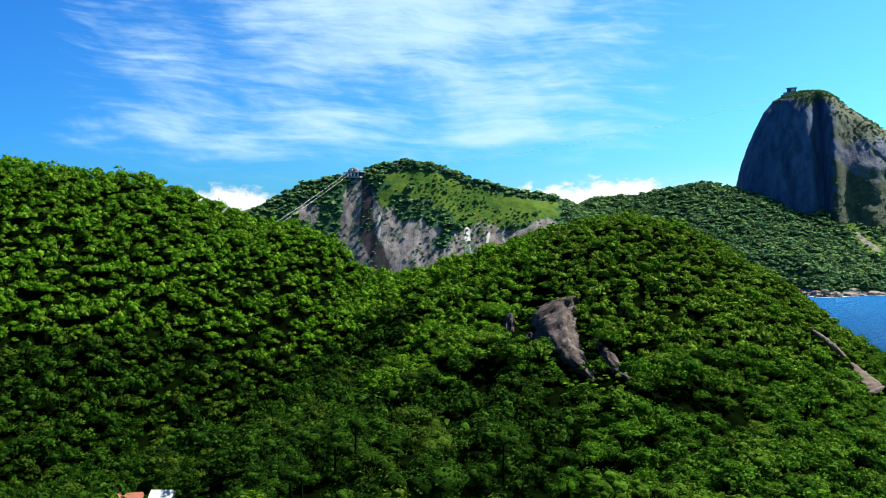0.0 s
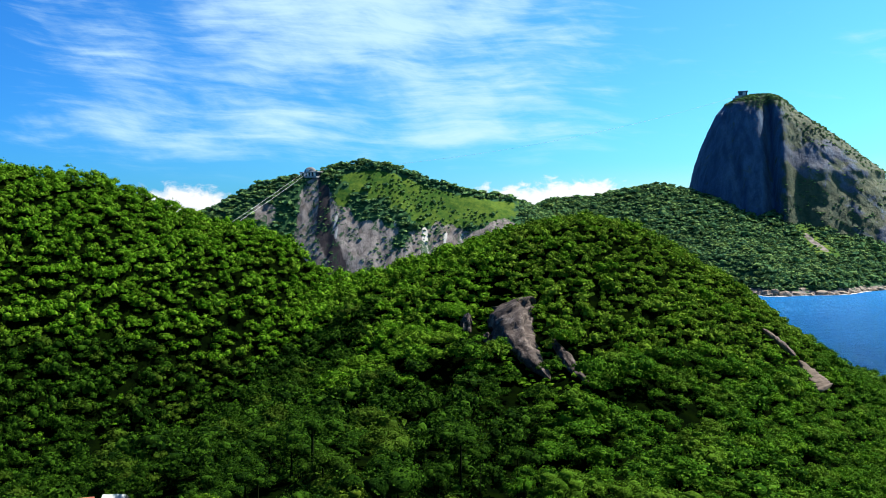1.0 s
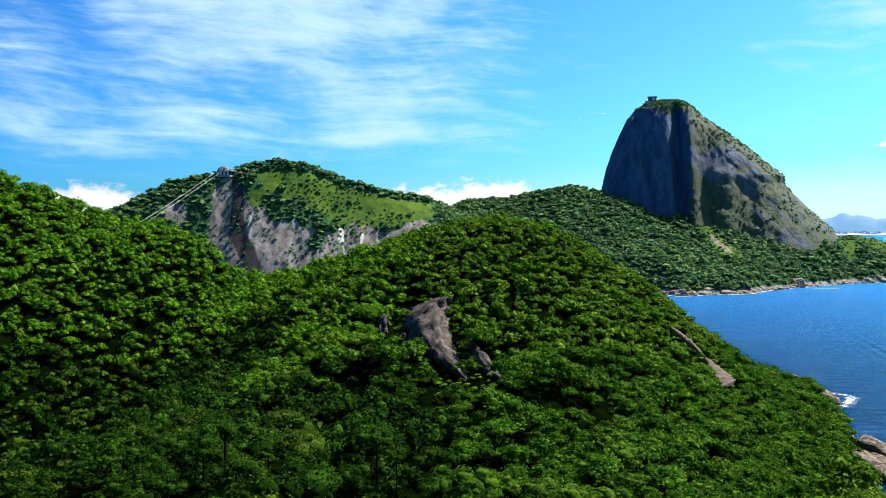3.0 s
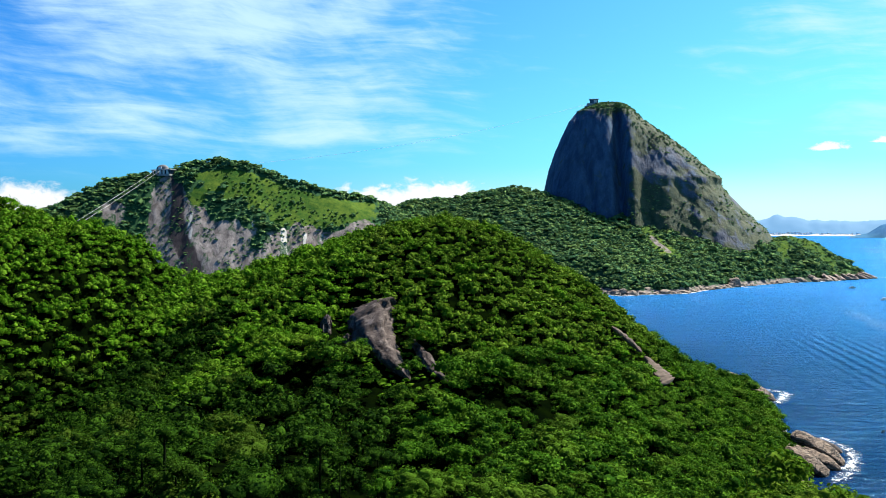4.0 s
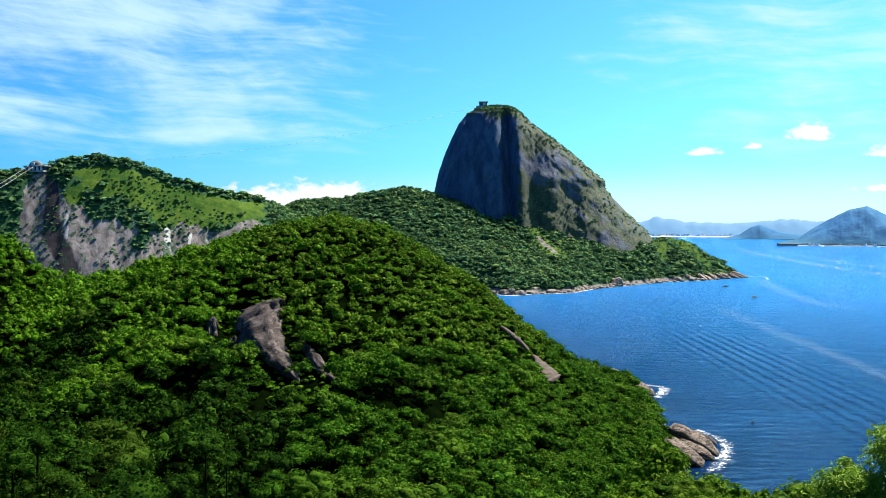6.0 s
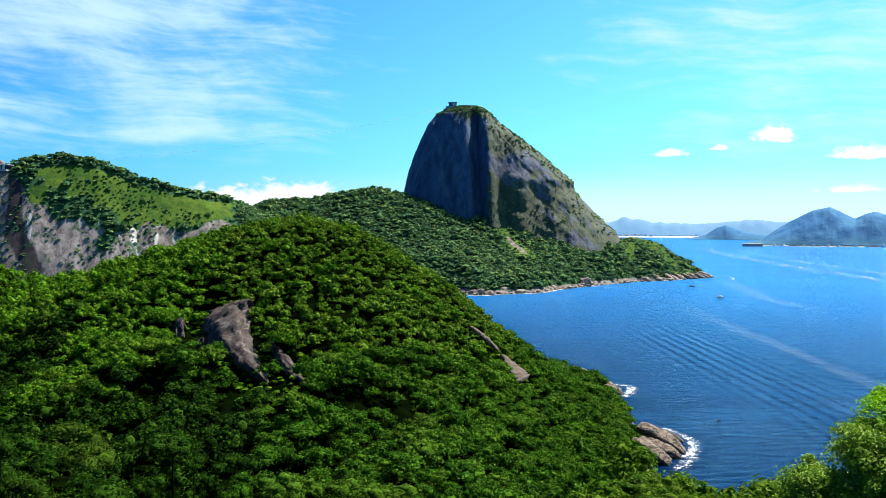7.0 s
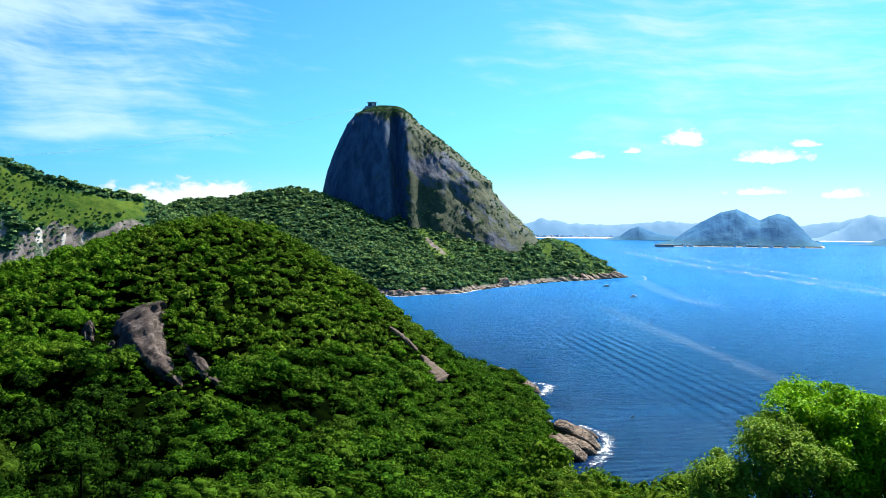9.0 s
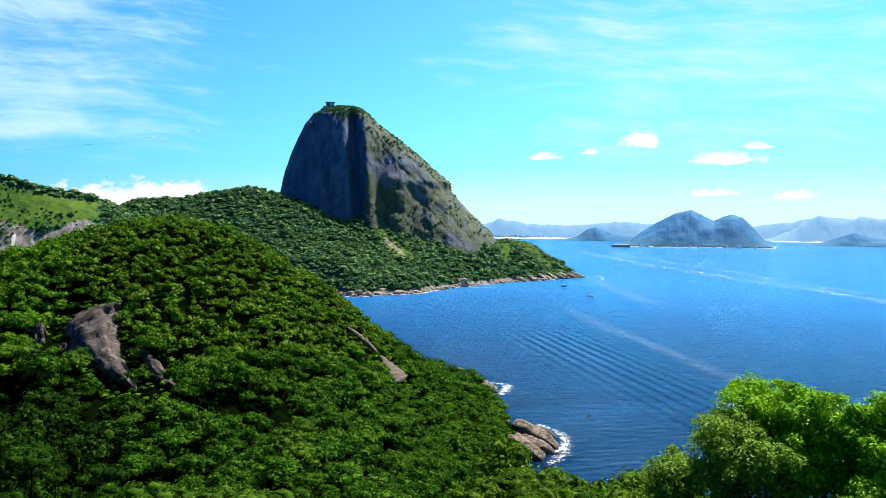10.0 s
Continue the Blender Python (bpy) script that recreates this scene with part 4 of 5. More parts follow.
# ---- rocks ----
def rock_mesh(name, radii, seed, detail=3, rough=0.22, square=0.0):
    """A weathered block: a lumpy, slightly faceted ball of the given half sizes."""
    bm = bmesh.new()
    bmesh.ops.create_icosphere(bm, subdivisions=detail, radius=1.0)
    for v in bm.verts:
        p = v.co.copy()
        k = 1 + rough * noise.fractal(p * 1.3 + Vector((seed, 0, 0)), 1.0, 2.0, 5) + rough * 0.5 * (noise.cell(p * 1.7 + Vector((0, seed, 0))) - 0.5)
        big = max(abs(p.x), abs(p.y), abs(p.z))
        p = p * k * (1 + square * (1 / big - 1))
        v.co = Vector((p.x * radii[0], p.y * radii[1], p.z * radii[2]))
    mesh = bpy.data.meshes.new(name)
    bm.to_mesh(mesh)
    bm.free()
    return mesh


def outcrop(a, b, wide, thick, seed, label, mat, square=0.4, category="rock", taper=0.0):
    """A bare rock rib from a to b, narrowing towards b."""
    a, b = Vector(a), Vector(b)
    ob = link("rock_outcrop", rock_mesh("rock_outcrop", (wide, (b - a).length / 2, thick), seed, 5, 0.27, square), mat)
    half = (b - a).length / 2
    for v in ob.data.vertices:
        v.co.x *= 1 - taper * (v.co.y / half + 1) / 2
    ob.matrix_world = Matrix.Translation((a + b) / 2) @ (b - a).to_track_quat("Y", "Z").to_matrix().to_4x4()
    return tagged(ob, label, category)


def crag_stone(n, place, bsdf):
    big, grain = n.noise(place, 0.16, 8.0, 0.7, 0.8), n.noise(place, 0.9, 8.0, 0.7, 0.3)
    run = n.noise(n.v("MULTIPLY", place, (0.30, 0.30, 0.24)), 1.0, 6.0, 0.65, 0.4)
    c = n.mix(n.step(n.m("ADD", n.m("MULTIPLY", grain, 0.5), n.m("MULTIPLY", run, 0.5)), 0.36, 0.62), (0.009, 0.0062, 0.0054), (0.054, 0.039, 0.033))
    c = n.mix(n.m("MULTIPLY", n.step(big, 0.50, 0.62), 0.8), c, (0.118, 0.097, 0.088))
    c = n.mix(n.m("MULTIPLY", n.step(big, 0.46, 0.34), 0.8), c, (0.012, 0.011, 0.012))
    return c, n.m("ADD", grain, n.m("MULTIPLY", big, 2.0)), 0.4


CRAG = material("brown_crag_granite", crag_stone, 0.85, 0.2)
STRIP = plain("bare_brown_slab", (0.033, 0.0238, 0.0185), (0.1254, 0.0891, 0.066), 0.5, 0.9)


def rock_spine(spine, seed, label, mat, rough=0.24, out=(-0.35, -0.75, 0.55), fine=0.09, square=0.25):
    """A bare rock face along a line of (x, y, z, half width, thickness), cracked and lumpy; out is the way that it faces."""
    along, around = 64, 36
    t = np.linspace(0, len(spine) - 1, along)
    col = [np.interp(t, np.arange(len(spine)), [q[k] for q in spine]) for k in range(5)]
    line = np.stack(col[:3], -1)
    for _ in range(3):
        line[1:-1] = (line[:-2] + 2 * line[1:-1] + line[2:]) / 4
    out = Vector(out).normalized()
    vs = []
    for k in range(along):
        way = Vector(line[min(k + 1, along - 1)] - line[max(k - 1, 0)]).normalized()
        side = way.cross(out).normalized()
        up_way = side.cross(way).normalized()
        end = min(1.0, math.sqrt(k / 5.0), math.sqrt((along - 1 - k) / 4.0))
        for q in range(around):
            a = 2 * math.pi * q / around
            w, h = math.cos(a), math.sin(a)
            p = Vector((k * fine, w * 1.0, h * 1.0)) + Vector((seed * 3.1, seed, 0))
            lump = 1 + rough * (noise.fractal(p * 1.1, 0.9, 2.1, 6) + 0.35 * (noise.cell(p * 1.6) - 0.5))
            squared = 1 + square * (1 / max(abs(w), abs(h)) - 1)
            vs.append(Vector(line[k]) + (side * w * col[3][k] + up_way * h * col[4][k]) * end * lump * squared)
    k = np.arange(along * around).reshape(along, around)
    j = np.roll(k, -1, axis=1)
    f = np.stack([k[:-1], k[1:], j[1:], j[:-1]], -1).reshape(-1, 4)
    ob = link("rock_outcrop", mesh_from("rock_outcrop", np.array([list(v) for v in vs]), f), mat, smooth=True)
    return tagged(ob, label, "rock")


rock_spine([(-46, 421, 80, 9, 3.5), (-47, 416, 78, 12.5, 6), (-46.5, 408, 74, 13, 7), (-44.5, 397, 71, 10, 6.5), (-38, 377, 66, 5.8, 5), (-31, 362, 62, 3.8, 4), (-24, 353, 57, 1.5, 2.5)],
           3.0, "bare brown granite crag jutting out of the wooded slope", CRAG, 0.36)
rock_spine([(-25.5, 383, 70, 0.8, 1.5), (-22, 373, 67, 1.8, 2.2), (-18.5, 365, 64, 2.6, 2.5), (-14, 355, 60.3, 2.0, 2.4), (-8, 348, 56.5, 0.8, 2)], 8.0, "narrow pointed granite rib among the trees", CRAG)
# added block that stands for the dark shade of a cleft
outcrop((-69, 411, 68), (-66, 401, 75), 2.6, 6, 9.0, "upright granite block added for a cleft's dark shade", CRAG)
outcrop((-57, 403, 64), (-55, 394, 66), 2.6, 5, 10.0, "small rough granite block beside the crag", CRAG)
rock_spine([(79, 476, 64, 0.8, 0.8), (85, 477, 59.4, 1.8, 1.1), (91, 477, 54.4, 1.5, 1.0), (95, 474, 50, 1.0, 0.8)], 12.0, "thin strip of bare brown rock slab on the slope", STRIP, 0.3, (0.45, -0.60, 0.66), 0.2, 0.5)
rock_spine([(96, 471, 48.4, 1.0, 0.9), (100, 469, 43.8, 3.4, 1.2), (104, 466, 39.2, 5.6, 1.3), (108, 463, 35, 6.6, 1.0)], 14.0, "sloping bare brown rock slab between bushes", STRIP, 0.3, (0.45, -0.60, 0.66), 0.2, 0.5)
# two bare points at the water's edge
def shore_stone(n, place, bsdf):
    x, y, z = n.split(place)
    band = n.noise(n.v("MULTIPLY", place, (0.25, 0.25, 0.9)), 1.0, 7.0, 0.65, 0.8)
    grain = n.noise(place, 1.1, 7.0, 0.7)
    crack = n.step(n.m("ABSOLUTE", n.m("SUBTRACT", n.noise(n.v("MULTIPLY", place, (0.16, 0.16, 0.30)), 1.0, 4.0, 0.5, 0.6), 0.5)), 0.035, 0.008)
    c = n.mix(n.step(band, 0.32, 0.66), (0.048, 0.033, 0.025), (0.190, 0.142, 0.104))
    c = n.mix(n.m("MULTIPLY", n.step(grain, 0.5, 0.75), 0.5), c, (0.170, 0.095, 0.050))
    c = n.mix(n.m("MULTIPLY", crack, 0.85), c, (0.012, 0.010, 0.009))
    wet = n.step(n.m("ADD", z, n.m("MULTIPLY", band, 3.0)), 3.4, 1.8)
    return n.mix(n.m("MULTIPLY", wet, 0.8), c, (0.022, 0.018, 0.016)), n.m("SUBTRACT", n.m("ADD", grain, n.m("MULTIPLY", band, 2.0)), crack), 0.5


TAN = material("tan_coast_granite", shore_stone, 0.8, 0.2)
SEAWARD = (0.35, -0.45, 0.82)
rock_spine([(165, 444, 12, 3, 2.5), (171, 441, 10.5, 5, 3.4), (177, 438, 7, 5.2, 3.4), (183, 435, 3, 4.4, 3), (188, 433, -1.5, 2.6, 1.8)], 21.0, "pale weathered granite slab sloping into the surf", TAN, 0.2, SEAWARD, 0.035, 0.5)
rock_spine([(154, 422, 10, 3, 2.5), (159, 420, 8.5, 5.2, 3.6), (165, 417, 5, 5.4, 3.4), (172, 414, -1.5, 3.4, 2)], 23.0, "cracked pale granite block above the surf", TAN, 0.2, SEAWARD, 0.035, 0.5)
rock_spine([(165, 431, 7, 2.5, 2.5), (171, 429, 5, 4, 3), (177, 426, 2.5, 3.6, 2.6), (182, 423, -1, 2, 1.5)], 24.0, "broken tan granite ledge between the slabs", TAN, 0.24, SEAWARD, 0.05, 0.5)
rock_spine([(177, 453, 7.5, 2, 2), (184, 454, 5, 2.8, 2.4), (191, 455, 2.5, 2.6, 2), (197, 456, -1, 1.8, 1.2)], 25.0, "low dark wet rock awash in the surf", CRAG, 0.2, SEAWARD, 0.05, 0.4)
rock_spine([(182, 617, 13, 4, 3), (189, 609, 10, 5.5, 3.4), (197, 602, 6, 5.8, 3.2), (204, 598, 2.5, 4.6, 2.8), (211, 597, -1.5, 2.6, 2)], 27.0, "pale granite point with surf round it", TAN, 0.16, SEAWARD, 0.035, 0.5)
rock_spine([(195, 590, 5, 2.5, 2), (202, 588, 3, 3.4, 2.4), (208, 587, -1, 2, 1.5)], 29.0, "low wet granite rock at the point", CRAG, 0.2, SEAWARD, 0.05, 0.4)

blocks = [rock_mesh("boulder", (1, rng.uniform(0.75, 1.2), rng.uniform(0.55, 0.85)), 40 + k, 2, 0.22, 0.25) for k in range(8)]
line = [Vector((x, y, 0)) for x, y in MASSIF_COAST[4:14]]
for a, b in zip(line, line[1:]):
    n_here = int((b - a).length / 3.0)
    side = Vector((-(b - a).y, (b - a).x, 0)).normalized()
    for k in range(n_here):
        far = abs(rng.normal()) * 8 - 2
        p = a.lerp(b, (k + rng.random()) / n_here) + side * far
        r = float(np.clip(rng.lognormal(1.22, 0.55), 1.5, 10.5))
        ob = link("boulder", blocks[rng.integers(8)], BOULDER)
        ob.matrix_world = pose(p.x, p.y, max(far * 0.35, 0) + r * 0.15, 0, 0, rng.uniform(0, 360)) @ Matrix.Diagonal((r, r, r, 1))
        tagged(ob, "rounded pale granite boulder on the rocky shore", "boulder", "shore boulders")
big = link("boulder", rock_mesh("boulder", (13, 11, 12), 61, 4, 0.2, 0.3), BOULDER)
big.matrix_world = pose(492, 1606, 5)
tagged(big, "huge rounded grey granite boulder standing on the shore", "boulder")
for k in range(9):
    t = k / 8
    t += rng.uniform(-0.05, 0.05)
    deep, up_by = rng.uniform(-6, 8), rng.uniform(-3, 2)
    outcrop((690 + 150 * t - deep * 0.5, 1752 + 95 * t + deep, 14 - 5 * t + up_by), (706 + 160 * t, 1736 + 100 * t, -2), rng.uniform(5, 12), rng.uniform(3.5, 5.5), 70.0 + k, "sloping bare granite slab on the headland shore", BOULDER, 0.3)


# ---- foam ----
def ribbon(name, path, width, froth, label, lift=0.5):
    """Foam along a line on the water: froth fades towards the edges and the ends."""
    pts = [Vector((x, y, 0)) for x, y in path]
    fine_pts = []
    for k in range(len(pts) - 1):
        p0, p1, p2, p3 = pts[max(k - 1, 0)], pts[k], pts[k + 1], pts[min(k + 2, len(pts) - 1)]
        for q in range(10):
            t = q / 10
            fine_pts.append(0.5 * ((2 * p1) + (p2 - p0) * t + (2 * p0 - 5 * p1 + 4 * p2 - p3) * t * t + (3 * p1 - p0 - 3 * p2 + p3) * t ** 3))
    fine_pts.append(pts[-1])
    across = np.linspace(-1, 1, 9)
    vs, fr = [], []
    for k, p in enumerate(fine_pts):
        d = (fine_pts[min(k + 1, len(fine_pts) - 1)] - fine_pts[max(k - 1, 0)]).normalized()
        side = Vector((-d.y, d.x, 0))
        u = k / (len(fine_pts) - 1)
        w = width[0] + (width[1] - width[0]) * u
        for q in across:
            v = p + side * float(q) * w / 2
            vs.append((v.x, v.y, sea_lift(math.hypot(v.x, v.y)) + lift))
            edge = abs(float(q)) ** (4 if name == "wake" and froth < 0.27 else 1.5)
            fr.append(froth * (1 - edge) * min(1, 8 * u, 8 * (1 - u) + 0.15) - (0.5 * q * q if name == "foam" else 0.3 * edge))
    k = np.arange(len(vs)).reshape(-1, 9)
    f = np.stack([k[:-1, :-1], k[:-1, 1:], k[1:, 1:], k[1:, :-1]], -1).reshape(-1, 4)
    ob = link(name, mesh_from(name, np.array(vs), f, [("froth", np.array(fr))]), FOAM if name == "foam" else WAKE if froth < 0.27 else FAINT)
    return tagged(ob, label, "foam", kind="stuff")


ribbon("foam", [(164, 396), (176, 408), (188, 424), (196, 440), (202, 456), (200, 474), (194, 495)], (26, 16), 0.26, "white surf breaking round the rocks")
ribbon("foam", [(180, 418), (191, 432), (198, 448), (200, 462)], (14, 11), 0.34, "bright white surf off the rocks", 0.9)
ribbon("foam", [(200, 572), (209, 582), (218, 596), (223, 610), (214, 624), (198, 640), (182, 660)], (26, 16), 0.28, "white surf breaking round the point")
ribbon("foam", [(209, 584), (216, 596), (220, 608)], (13, 10), 0.36, "bright white surf off the point", 0.9)
ribbon("foam", [(c[0], c[1] - 4) for c in MASSIF_COAST[4:14]], (13, 13), 0.56, "thin white surf line along the rocky shore")
ribbon("foam", [(858, 1866), (890, 1870), (905, 1850), (880, 1780), (845, 1725)], (20, 12), 0.34, "white surf trailing off the headland")
ribbon("foam", [(500, 1596), (520, 1575), (560, 1580)], (8, 5), 0.55, "white surf patch off the shore")
ribbon("wake", [(1564, 3760), (1440, 3000), (1347, 2495), (1214, 1888), (1140, 1485), (1063, 1141), (980, 820)], (130, 70), 0.19, "long pale wake foam across the bay")
ribbon("wake", [(1640, 3500), (1500, 2700), (1400, 2200), (1290, 1800), (1180, 1400), (1120, 1150)], (100, 56), 0.18, "second pale wake line across the bay")
ribbon("wake", [(860, 1800), (791, 1589), (727, 1385), (689, 1223), (706, 1134)], (90, 70), 0.30, "faint wake foam curling off the headland")
ribbon("wake", [(525, 1249), (480, 1014), (451, 840), (428, 710), (409, 601), (398, 546)], (66, 40), 0.28, "faint smooth wake streak on the water")


# ---- cable car stations and cables ----
def block(name, mat, parent, x, y, z, a, b, c, rz=0.0, label="", bevel=0.25):
    bm = bmesh.new()
    box(bm, x, y, z, a, b, c, rz)
    bmesh.ops.bevel(bm, geom=bm.edges[:], offset=bevel, segments=1, affect="EDGES")
    return part(name, bm, mat, parent, label)


station = new("cable_car_station")
station.matrix_world = pose(-556, 1557, 208, 0, 0, -20)
tagged(station, "grey cable car station with white pillars and domed roof", "station")
block("platform", CONCRETE, station, 0, 0, 0, 44, 18, 3)
for k in range(5):
    block("pillar", WHITE, station, -16 + 8 * k, -7, 3, 3.2, 3, 7)
block("hall", DARKGLASS, station, 0, 2, 3, 40, 12, 7.2)
block("deck", CONCRETE, station, 2, 0, 10.2, 44, 17, 1.6)
bm = bmesh.new()
bmesh.ops.create_uvsphere(bm, u_segments=24, v_segments=12, radius=1.0, matrix=pose(0, 0, 11.8) @ Matrix.Diagonal((13, 8, 9, 1)))
bmesh.ops.bisect_plane(bm, geom=bm.verts[:] + bm.edges[:] + bm.faces[:], plane_co=(0, 0, 11.8), plane_no=(0, 0, -1), clear_outer=True)
part("roof", bm, ROOFING, station, "curved grey metal roof", True)
block("gable", WHITE, station, 0, -7, 11.8, 7, 3, 5)

top = new("cable_car_station")
top.matrix_world = pose(286, 1973, 387, 0, 0, -8)
tagged(top, "boxy grey cable car station on the summit", "station")
block("base", CONCRETE, top, -3, 0, -6, 26, 16, 9)
block("hall", DARKGLASS, top, 0, 0, 3, 18, 13, 9)
block("panel", WHITE, top, 3, -6.6, 4, 7, 0.8, 6)
block("roof", CONCRETE, top, 0, 0, 11, 21, 15, 1.8)
block("terrace", CONCRETE, top, -15, 0, -8, 12, 10, 6)


def cable(a, b, sag, r, label):
    a, b = Vector(a), Vector(b)
    curve = bpy.data.curves.new("cable", "CURVE")
    curve.dimensions, curve.bevel_depth, curve.bevel_resolution = "3D", r, 1
    line = curve.splines.new("POLY")
    line.points.add(40)
    for k in range(41):
        t = k / 40
        p = a.lerp(b, t) - Vector((0, 0, sag * 4 * t * (1 - t)))
        line.points[k].co = (*p, 1)
    curve.materials.append(STEEL)
    ob = new("cable", curve)
    return tagged(ob, label, "cable", "cable car cables")


for off in (-5, 5):
    cable((-562 + off, 1552, 219), (-612 + off, 970, 30), 6, 0.22, "pair of taut steel cable car cables going down to the valley")
    cable((-520, 1560 + off * 0.4, 222), (283, 1972 + off * 0.4, 392), 24, 0.08, "thin steel cable car cable sagging up to the summit")


# ---- houses in the hollow ----
def house(x, y, roof, label, wide, deep, turned, tall):
    z = float(near_height(np.array([float(x)]), np.array([float(y)]))[0])
    ob = new("house")
    ob.matrix_world = pose(x, y, z - 1, 0, 0, turned)
    tagged(ob, label, "house")
    wall = block("wall", WHITE, ob, 0, 0, 0, wide, deep, tall, 0, "", 0.05)
    for k in range(2):
        block("window", DARKGLASS, wall, (-0.25 + 0.5 * k) * wide, -deep / 2 - 0.02, tall - 1.6, 1.1, 0.08, 1.2, 0, "", 0.01)
    bm = bmesh.new()
    a, b, h = wide / 2 + 0.5, deep / 2 + 0.5, 1.9
    low = [bm.verts.new(c) for c in ((-a, -b, tall), (a, -b, tall), (a, b, tall), (-a, b, tall))]
    hi = [bm.verts.new(c) for c in ((-a, 0, tall + h), (a, 0, tall + h))]
    for f in ((low[0], low[1], hi[1], hi[0]), (low[2], low[3], hi[0], hi[1]), (low[1], low[2], hi[1]), (low[3], low[0], hi[0]), (low[3], low[2], low[1], low[0])):
        bm.faces.new(f)
    part("roof", bm, roof, ob)


house(-158, 232, TILE, "small white house with a red clay tile roof", 8, 5, 25, 5.8)
house(-146, 232, WHITE, "small white house with a pale roof among trees", 6, 5, 10, 4.4)

# ---- boats ----
def boat(x, y, size, turned, label, mat):
    ob = new("boat")
    ob.matrix_world = pose(x, y, 0, 0, 0, turned)
    tagged(ob, label, "boat")
    bm = bmesh.new()
    rings = [(-1, 0.26), (-0.4, 0.34), (0.3, 0.30), (0.75, 0.16), (1.0, 0.02)]
    rows = []
    for u, w in rings:
        rows.append([bm.verts.new((u * size, q * w * size, z * size)) for q, z in ((-1, 0.30 + 0.12 * max(u, 0)), (-0.7, -0.08), (0.7, -0.08), (1, 0.30 + 0.12 * max(u, 0)))])
    for p, q in zip(rows, rows[1:]):
        for k in range(3):
            bm.faces.new((p[k], q[k], q[k + 1], p[k + 1]))
        bm.faces.new((p[3], q[3], q[0], p[0]))
    bm.faces.new(rows[0])
    part("hull", bm, mat, ob)
    cabin = block("cabin", mat if size < 3 else WHITE, ob, -0.1 * size, 0, 0.28 * size, 0.8 * size, 0.4 * size, 0.35 * size)
    block("windscreen", DARKGLASS, cabin, 0.31 * size, 0, 0.36 * size, 0.06 * size, 0.36 * size, 0.2 * size, 0, "", 0.02)


boat(636, 1332, 6.5, 20, "small white motor boat on the bay", WHITE)
boat(691, 1568, 6.0, 5, "small dark fishing boat near the headland", CONCRETE)
boat(239, 500, 2.2, 40, "tiny dark rowing boat off the rocks", DARKGLASS)
boat(1546, 2682, 9.0, 60, "dark launch far out on the bay", CONCRETE)

# ---- the town and the fort across the bay ----
TOWN = plain("white_plaster", (0.60, 0.64, 0.68), (0.78, 0.80, 0.82), 0.05)
for k in range(95):
    a = rng.uniform(15.5, 25.2) if k < 75 else rng.uniform(28.4, 35.8)
    d = rng.uniform(4640, 4730) if k < 75 else rng.uniform(3885, 3905)
    x, y = far_place(a, d)
    ob = new("building")
    ob.matrix_world = pose(x, y, sea_lift(d) - 1, 0, 0, rng.uniform(-40, 40))
    w, h = rng.uniform(8, 16), rng.uniform(5, 13)
    tagged(ob, "pale far apartment block on the opposite shore", "building", "town across the bay")
    block("wall", TOWN, ob, 0, 0, 0, w, 14, h, 0, "", 0.1)
    block("roof", CONCRETE, ob, 0, 0, h, w * 0.8, 12, 1.5, 0, "", 0.1)


def shore(name, mat, a0, a1, d, wide, high, seed, label):
    """A low bank along the opposite water line."""
    a = np.linspace(a0, a1, 60)
    h = np.maximum(high * (1 + 0.8 * fbm(a * 60, a * 0, 20, 3, seed)), 1.0)
    vs = []
    for q, hh in zip(a, h):
        for dd, z in ((0, -1.0), (wide * 0.2, hh * 0.7), (wide * 0.6, hh), (wide, hh * 1.1)):
            x, y = far_place(q, d + dd)
            vs.append((x, y, sea_lift(d + dd) + z))
    k = np.arange(len(vs)).reshape(-1, 4)
    f = np.stack([k[:-1, :-1], k[1:, :-1], k[1:, 1:], k[:-1, 1:]], -1).reshape(-1, 4)
    ob = link(name, mesh_from(name, np.array(vs), f), mat)
    return tagged(ob, label, "shore", kind="structure")


shore("beach", SAND, 18.5, 24.2, 4560, 60, 4, 5, "pale sandy beach along the opposite shore")
shore("shore", SAND, 26.9, 36.9, 3880, 60, 5, 7, "pale rocky shore below the far hill")
shore("shore", SAND, 36.6, 43, 4420, 60, 3, 9, "pale beach at the bay mouth")
fort = new("fort")
fx, fy = far_place(27.4, 3860)
fort.matrix_world = pose(fx, fy, sea_lift(3860) - 2, 0, 0, -27)
tagged(fort, "low dark stone fort at the far water's edge", "fort")
rampart = block("wall", CONCRETE, fort, 0, 0, 0, 80, 40, 13, 0, "", 0.5)
for k in range(9):
    block("embrasure", DARKGLASS, rampart, -36 + 9 * k, -20.1, 6, 4, 0.6, 3, 0, "", 0.05)


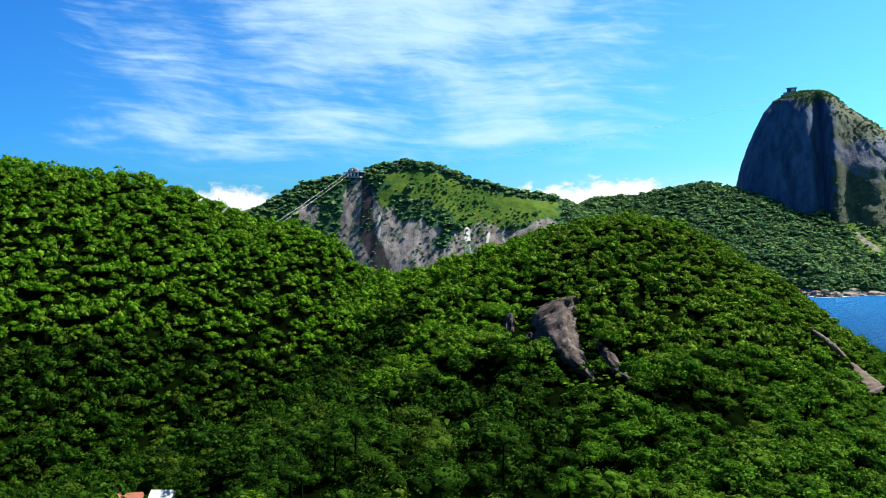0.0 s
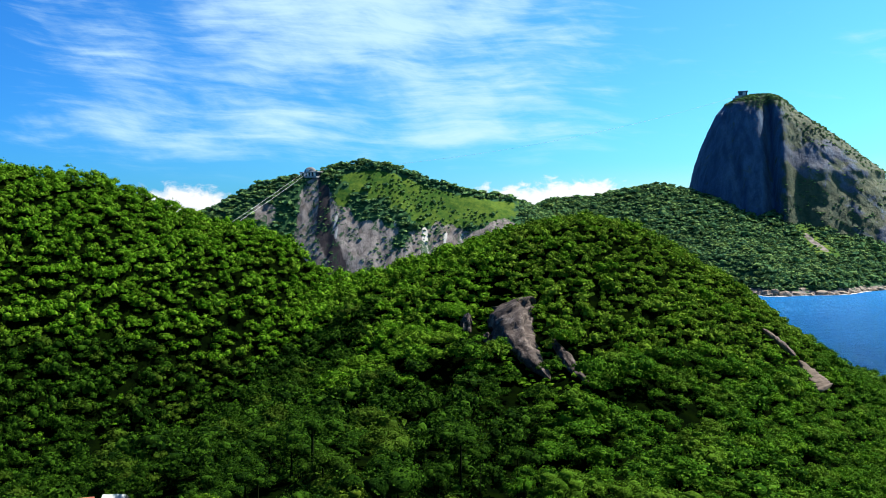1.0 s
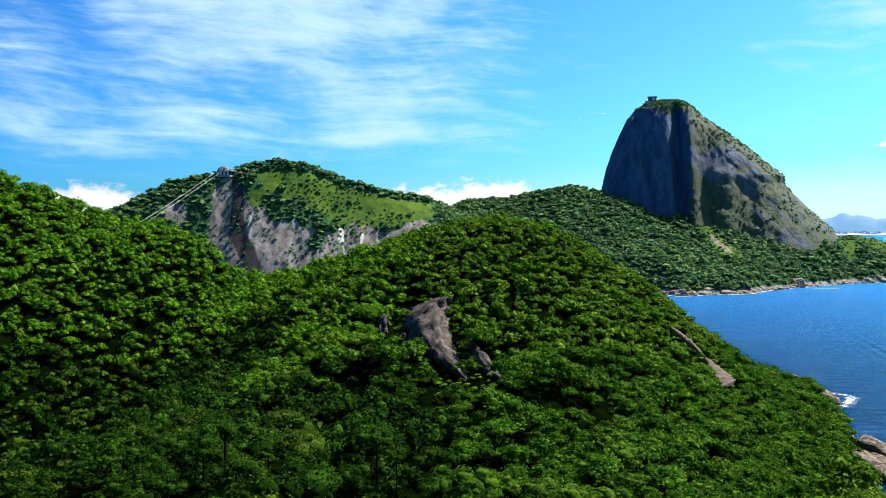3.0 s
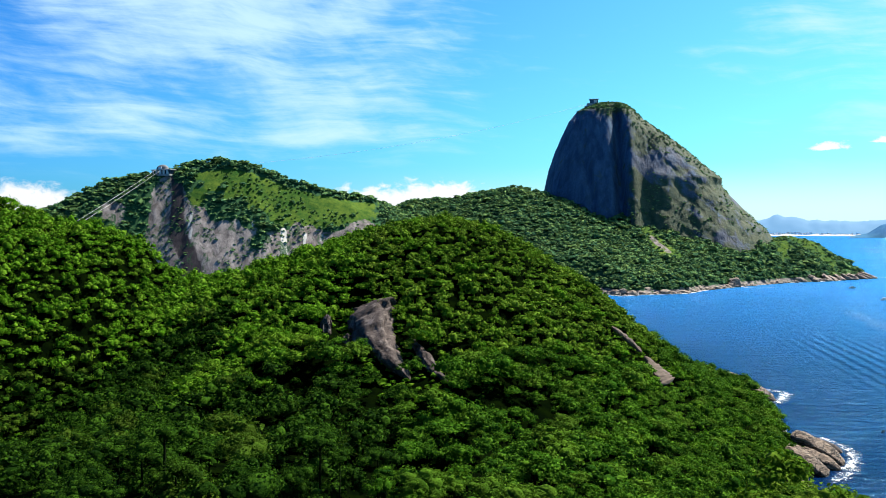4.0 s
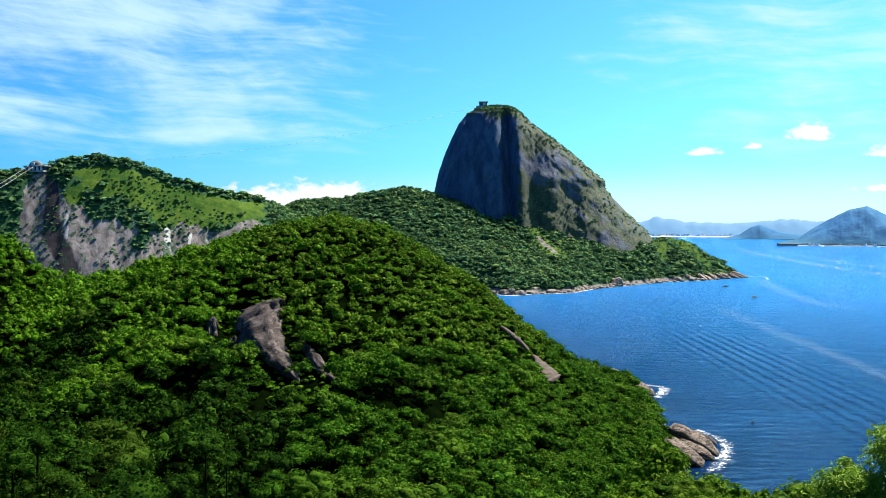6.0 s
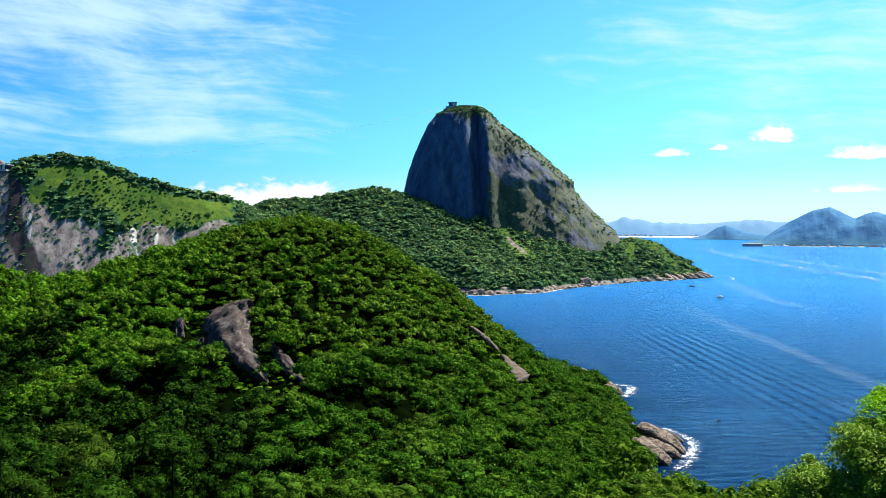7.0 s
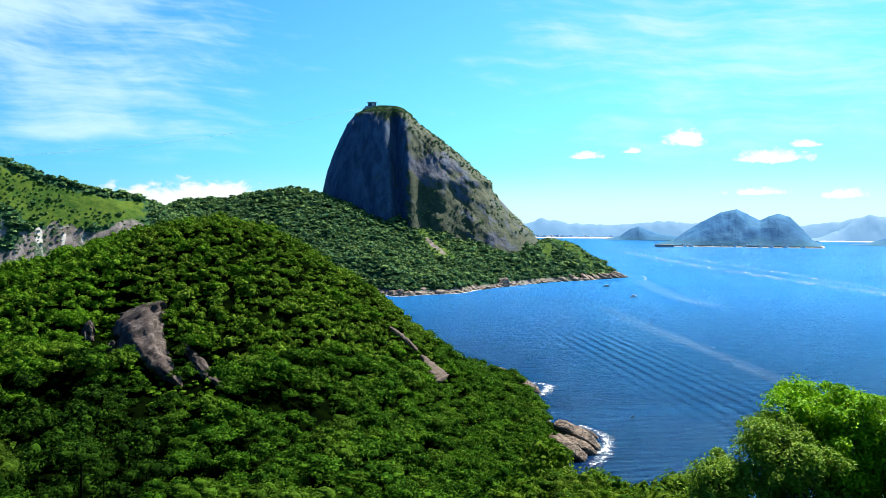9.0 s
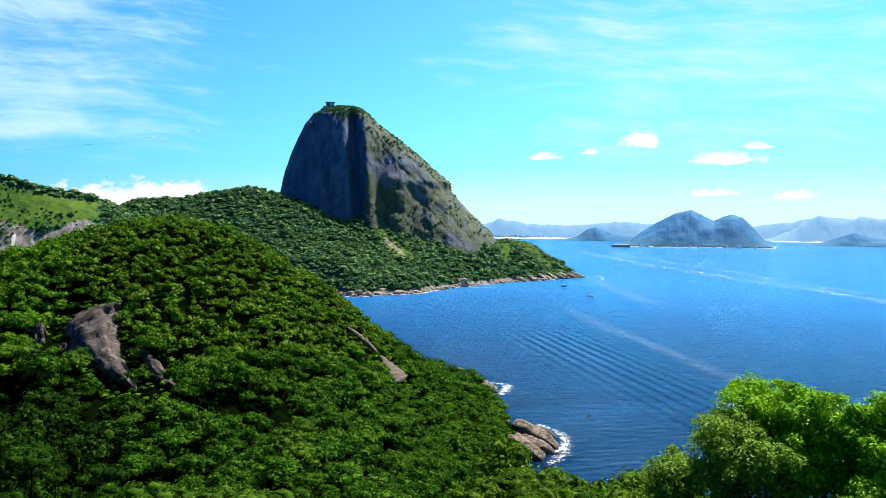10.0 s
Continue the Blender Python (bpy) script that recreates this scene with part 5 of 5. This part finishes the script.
# ---- the leafy trees beside the viewpoint ----
def leafy_tree(x, y, top, radius, leaves, leaf, mat, label, seed):
    """A trunk that forks into crooked limbs, with sprays of single leaves at their ends."""
    r = random.Random(seed)
    z = float(near_height(np.array([float(x)]), np.array([float(y)]))[0]) - 0.3
    ob = new("tree")
    ob.matrix_world = pose(x, y, z)
    tagged(ob, label, "tree", "trees by the viewpoint")
    high = top - z
    tips = []
    curve = bpy.data.curves.new("limb", "CURVE")
    curve.dimensions, curve.bevel_depth, curve.bevel_resolution = "3D", 1.0, 2

    def grow(p, d, length, thick, depth):
        pts = [(p.copy(), thick)]
        for k in range(5):
            d = (d + Vector((r.gauss(0, 0.16), r.gauss(0, 0.16), r.gauss(0.05, 0.10)))).normalized()
            p = p + d * length / 5
            pts.append((p.copy(), thick * (1 - 0.09 * (k + 1))))
            if depth >= 2 and k > 1:
                tips.append(p.copy())
        line = curve.splines.new("POLY")
        line.points.add(len(pts) - 1)
        for q, (c, w) in zip(line.points, pts):
            q.co, q.radius = (*c, 1), w
        if depth == 4:
            tips.append(p)
            return
        for k in range(3 if depth < 2 else 2 + (r.random() < 0.5)):
            away = Vector((r.gauss(0, 1), r.gauss(0, 1), r.uniform(-0.15, 0.6)))
            grow(p, (d * 0.55 + away.normalized() * 0.75).normalized(), length * r.uniform(0.58, 0.8), thick * 0.6, depth + 1)

    grow(Vector((0, 0, 0)), Vector((0.05, 0, 1)), high * 0.42, 0.24, 0)
    # fit the limbs' reach to the crown's size
    t = np.array([list(p) for p in tips])
    low = t[:, 2].min()
    reach = np.percentile(np.hypot(t[:, 0], t[:, 1]), 92)
    kxy, kz = radius / reach, (high - 0.25 - 0.0) / t[:, 2].max()
    t = t * (kxy, kxy, kz)
    for line in curve.splines:
        for q in line.points:
            q.co = (q.co.x * kxy, q.co.y * kxy, q.co.z * kz, 1)
    ob_limb = new("limb", curve)
    curve.materials.append(BARK)
    ob_limb.parent = ob
    g = np.random.default_rng(seed)
    n = leaves
    clumps = n // 190
    hub = t[g.integers(len(t), size=clumps)] + g.normal(size=(clumps, 3)) * (0.38, 0.38, 0.22)
    wide = g.uniform(0.30, 0.85, clumps)
    hub[:, 2] = np.minimum(hub[:, 2], high - wide * 0.9)
    own = g.integers(clumps, size=n)
    out = g.normal(size=(n, 3))
    out /= np.linalg.norm(out, axis=1)[:, None]
    out[:, 2] = np.where(out[:, 2] < -0.35, -out[:, 2], out[:, 2])
    at = hub[own] + out * (wide[own] * g.uniform(0.45, 1.2, n))[:, None] * g.uniform(0.55, 1.3, (clumps, 3))[own] * (1, 1, 0.75)
    nrm = out * 0.55 + g.normal(size=(n, 3)) * 0.45 + (0, 0, 0.45)
    nrm /= np.linalg.norm(nrm, axis=1)[:, None]
    d = np.cross(nrm, g.normal(size=(n, 3)))
    d /= np.linalg.norm(d, axis=1)[:, None]
    b = np.cross(nrm, d)
    s = (leaf * g.uniform(0.7, 1.3, n))[:, None]
    v = np.stack([at - d * s, at + b * s * 0.42 + nrm * s * 0.12, at + d * s - nrm * s * 0.25, at - b * s * 0.42 + nrm * s * 0.12], 1).reshape(-1, 3)
    k = np.arange(n)[:, None] * 4
    f = np.concatenate([k + (0, 1, 2), k + (0, 2, 3)])
    link("crown", mesh_from("crown", v, f, [("tint", np.full(len(v), 0.1))]), mat, ob)
    return ob


def spot(a, d):
    return d * math.sin(radians(a)), d * math.cos(radians(a))


leafy_tree(*spot(44.5, 42.0), 115.3, 5.2, 64000, 0.105, LEAF_NEAR, "tall bright green leafy tree beside the viewpoint", 5)
leafy_tree(*spot(39.8, 41.0), 115.0, 3.9, 44000, 0.10, LEAF_NEAR, "slim bright green tree with an open crown", 9)
leafy_tree(*spot(43.2, 40.0), 115.0, 3.6, 36000, 0.10, LEAF_NEAR, "bright green tree crown closing the view", 31)
leafy_tree(*spot(35.7, 36.5), 114.3, 3.5, 46000, 0.085, LEAF_OLIVE, "olive green tree with pale shiny leaves", 12)
leafy_tree(*spot(40.5, 31.0), 113.2, 3.4, 38000, 0.085, LEAF_OLIVE, "small yellowish green tree below the viewpoint", 17)
leafy_tree(*spot(35.4, 34.0), 111.0, 2.0, 15000, 0.095, LEAF_OLIVE, "low olive bush on the slope", 21)
leafy_tree(*spot(34.6, 27.0), 113.3, 1.4, 7000, 0.10, LEAF_NEAR, "low bright green bush below the viewpoint", 25)
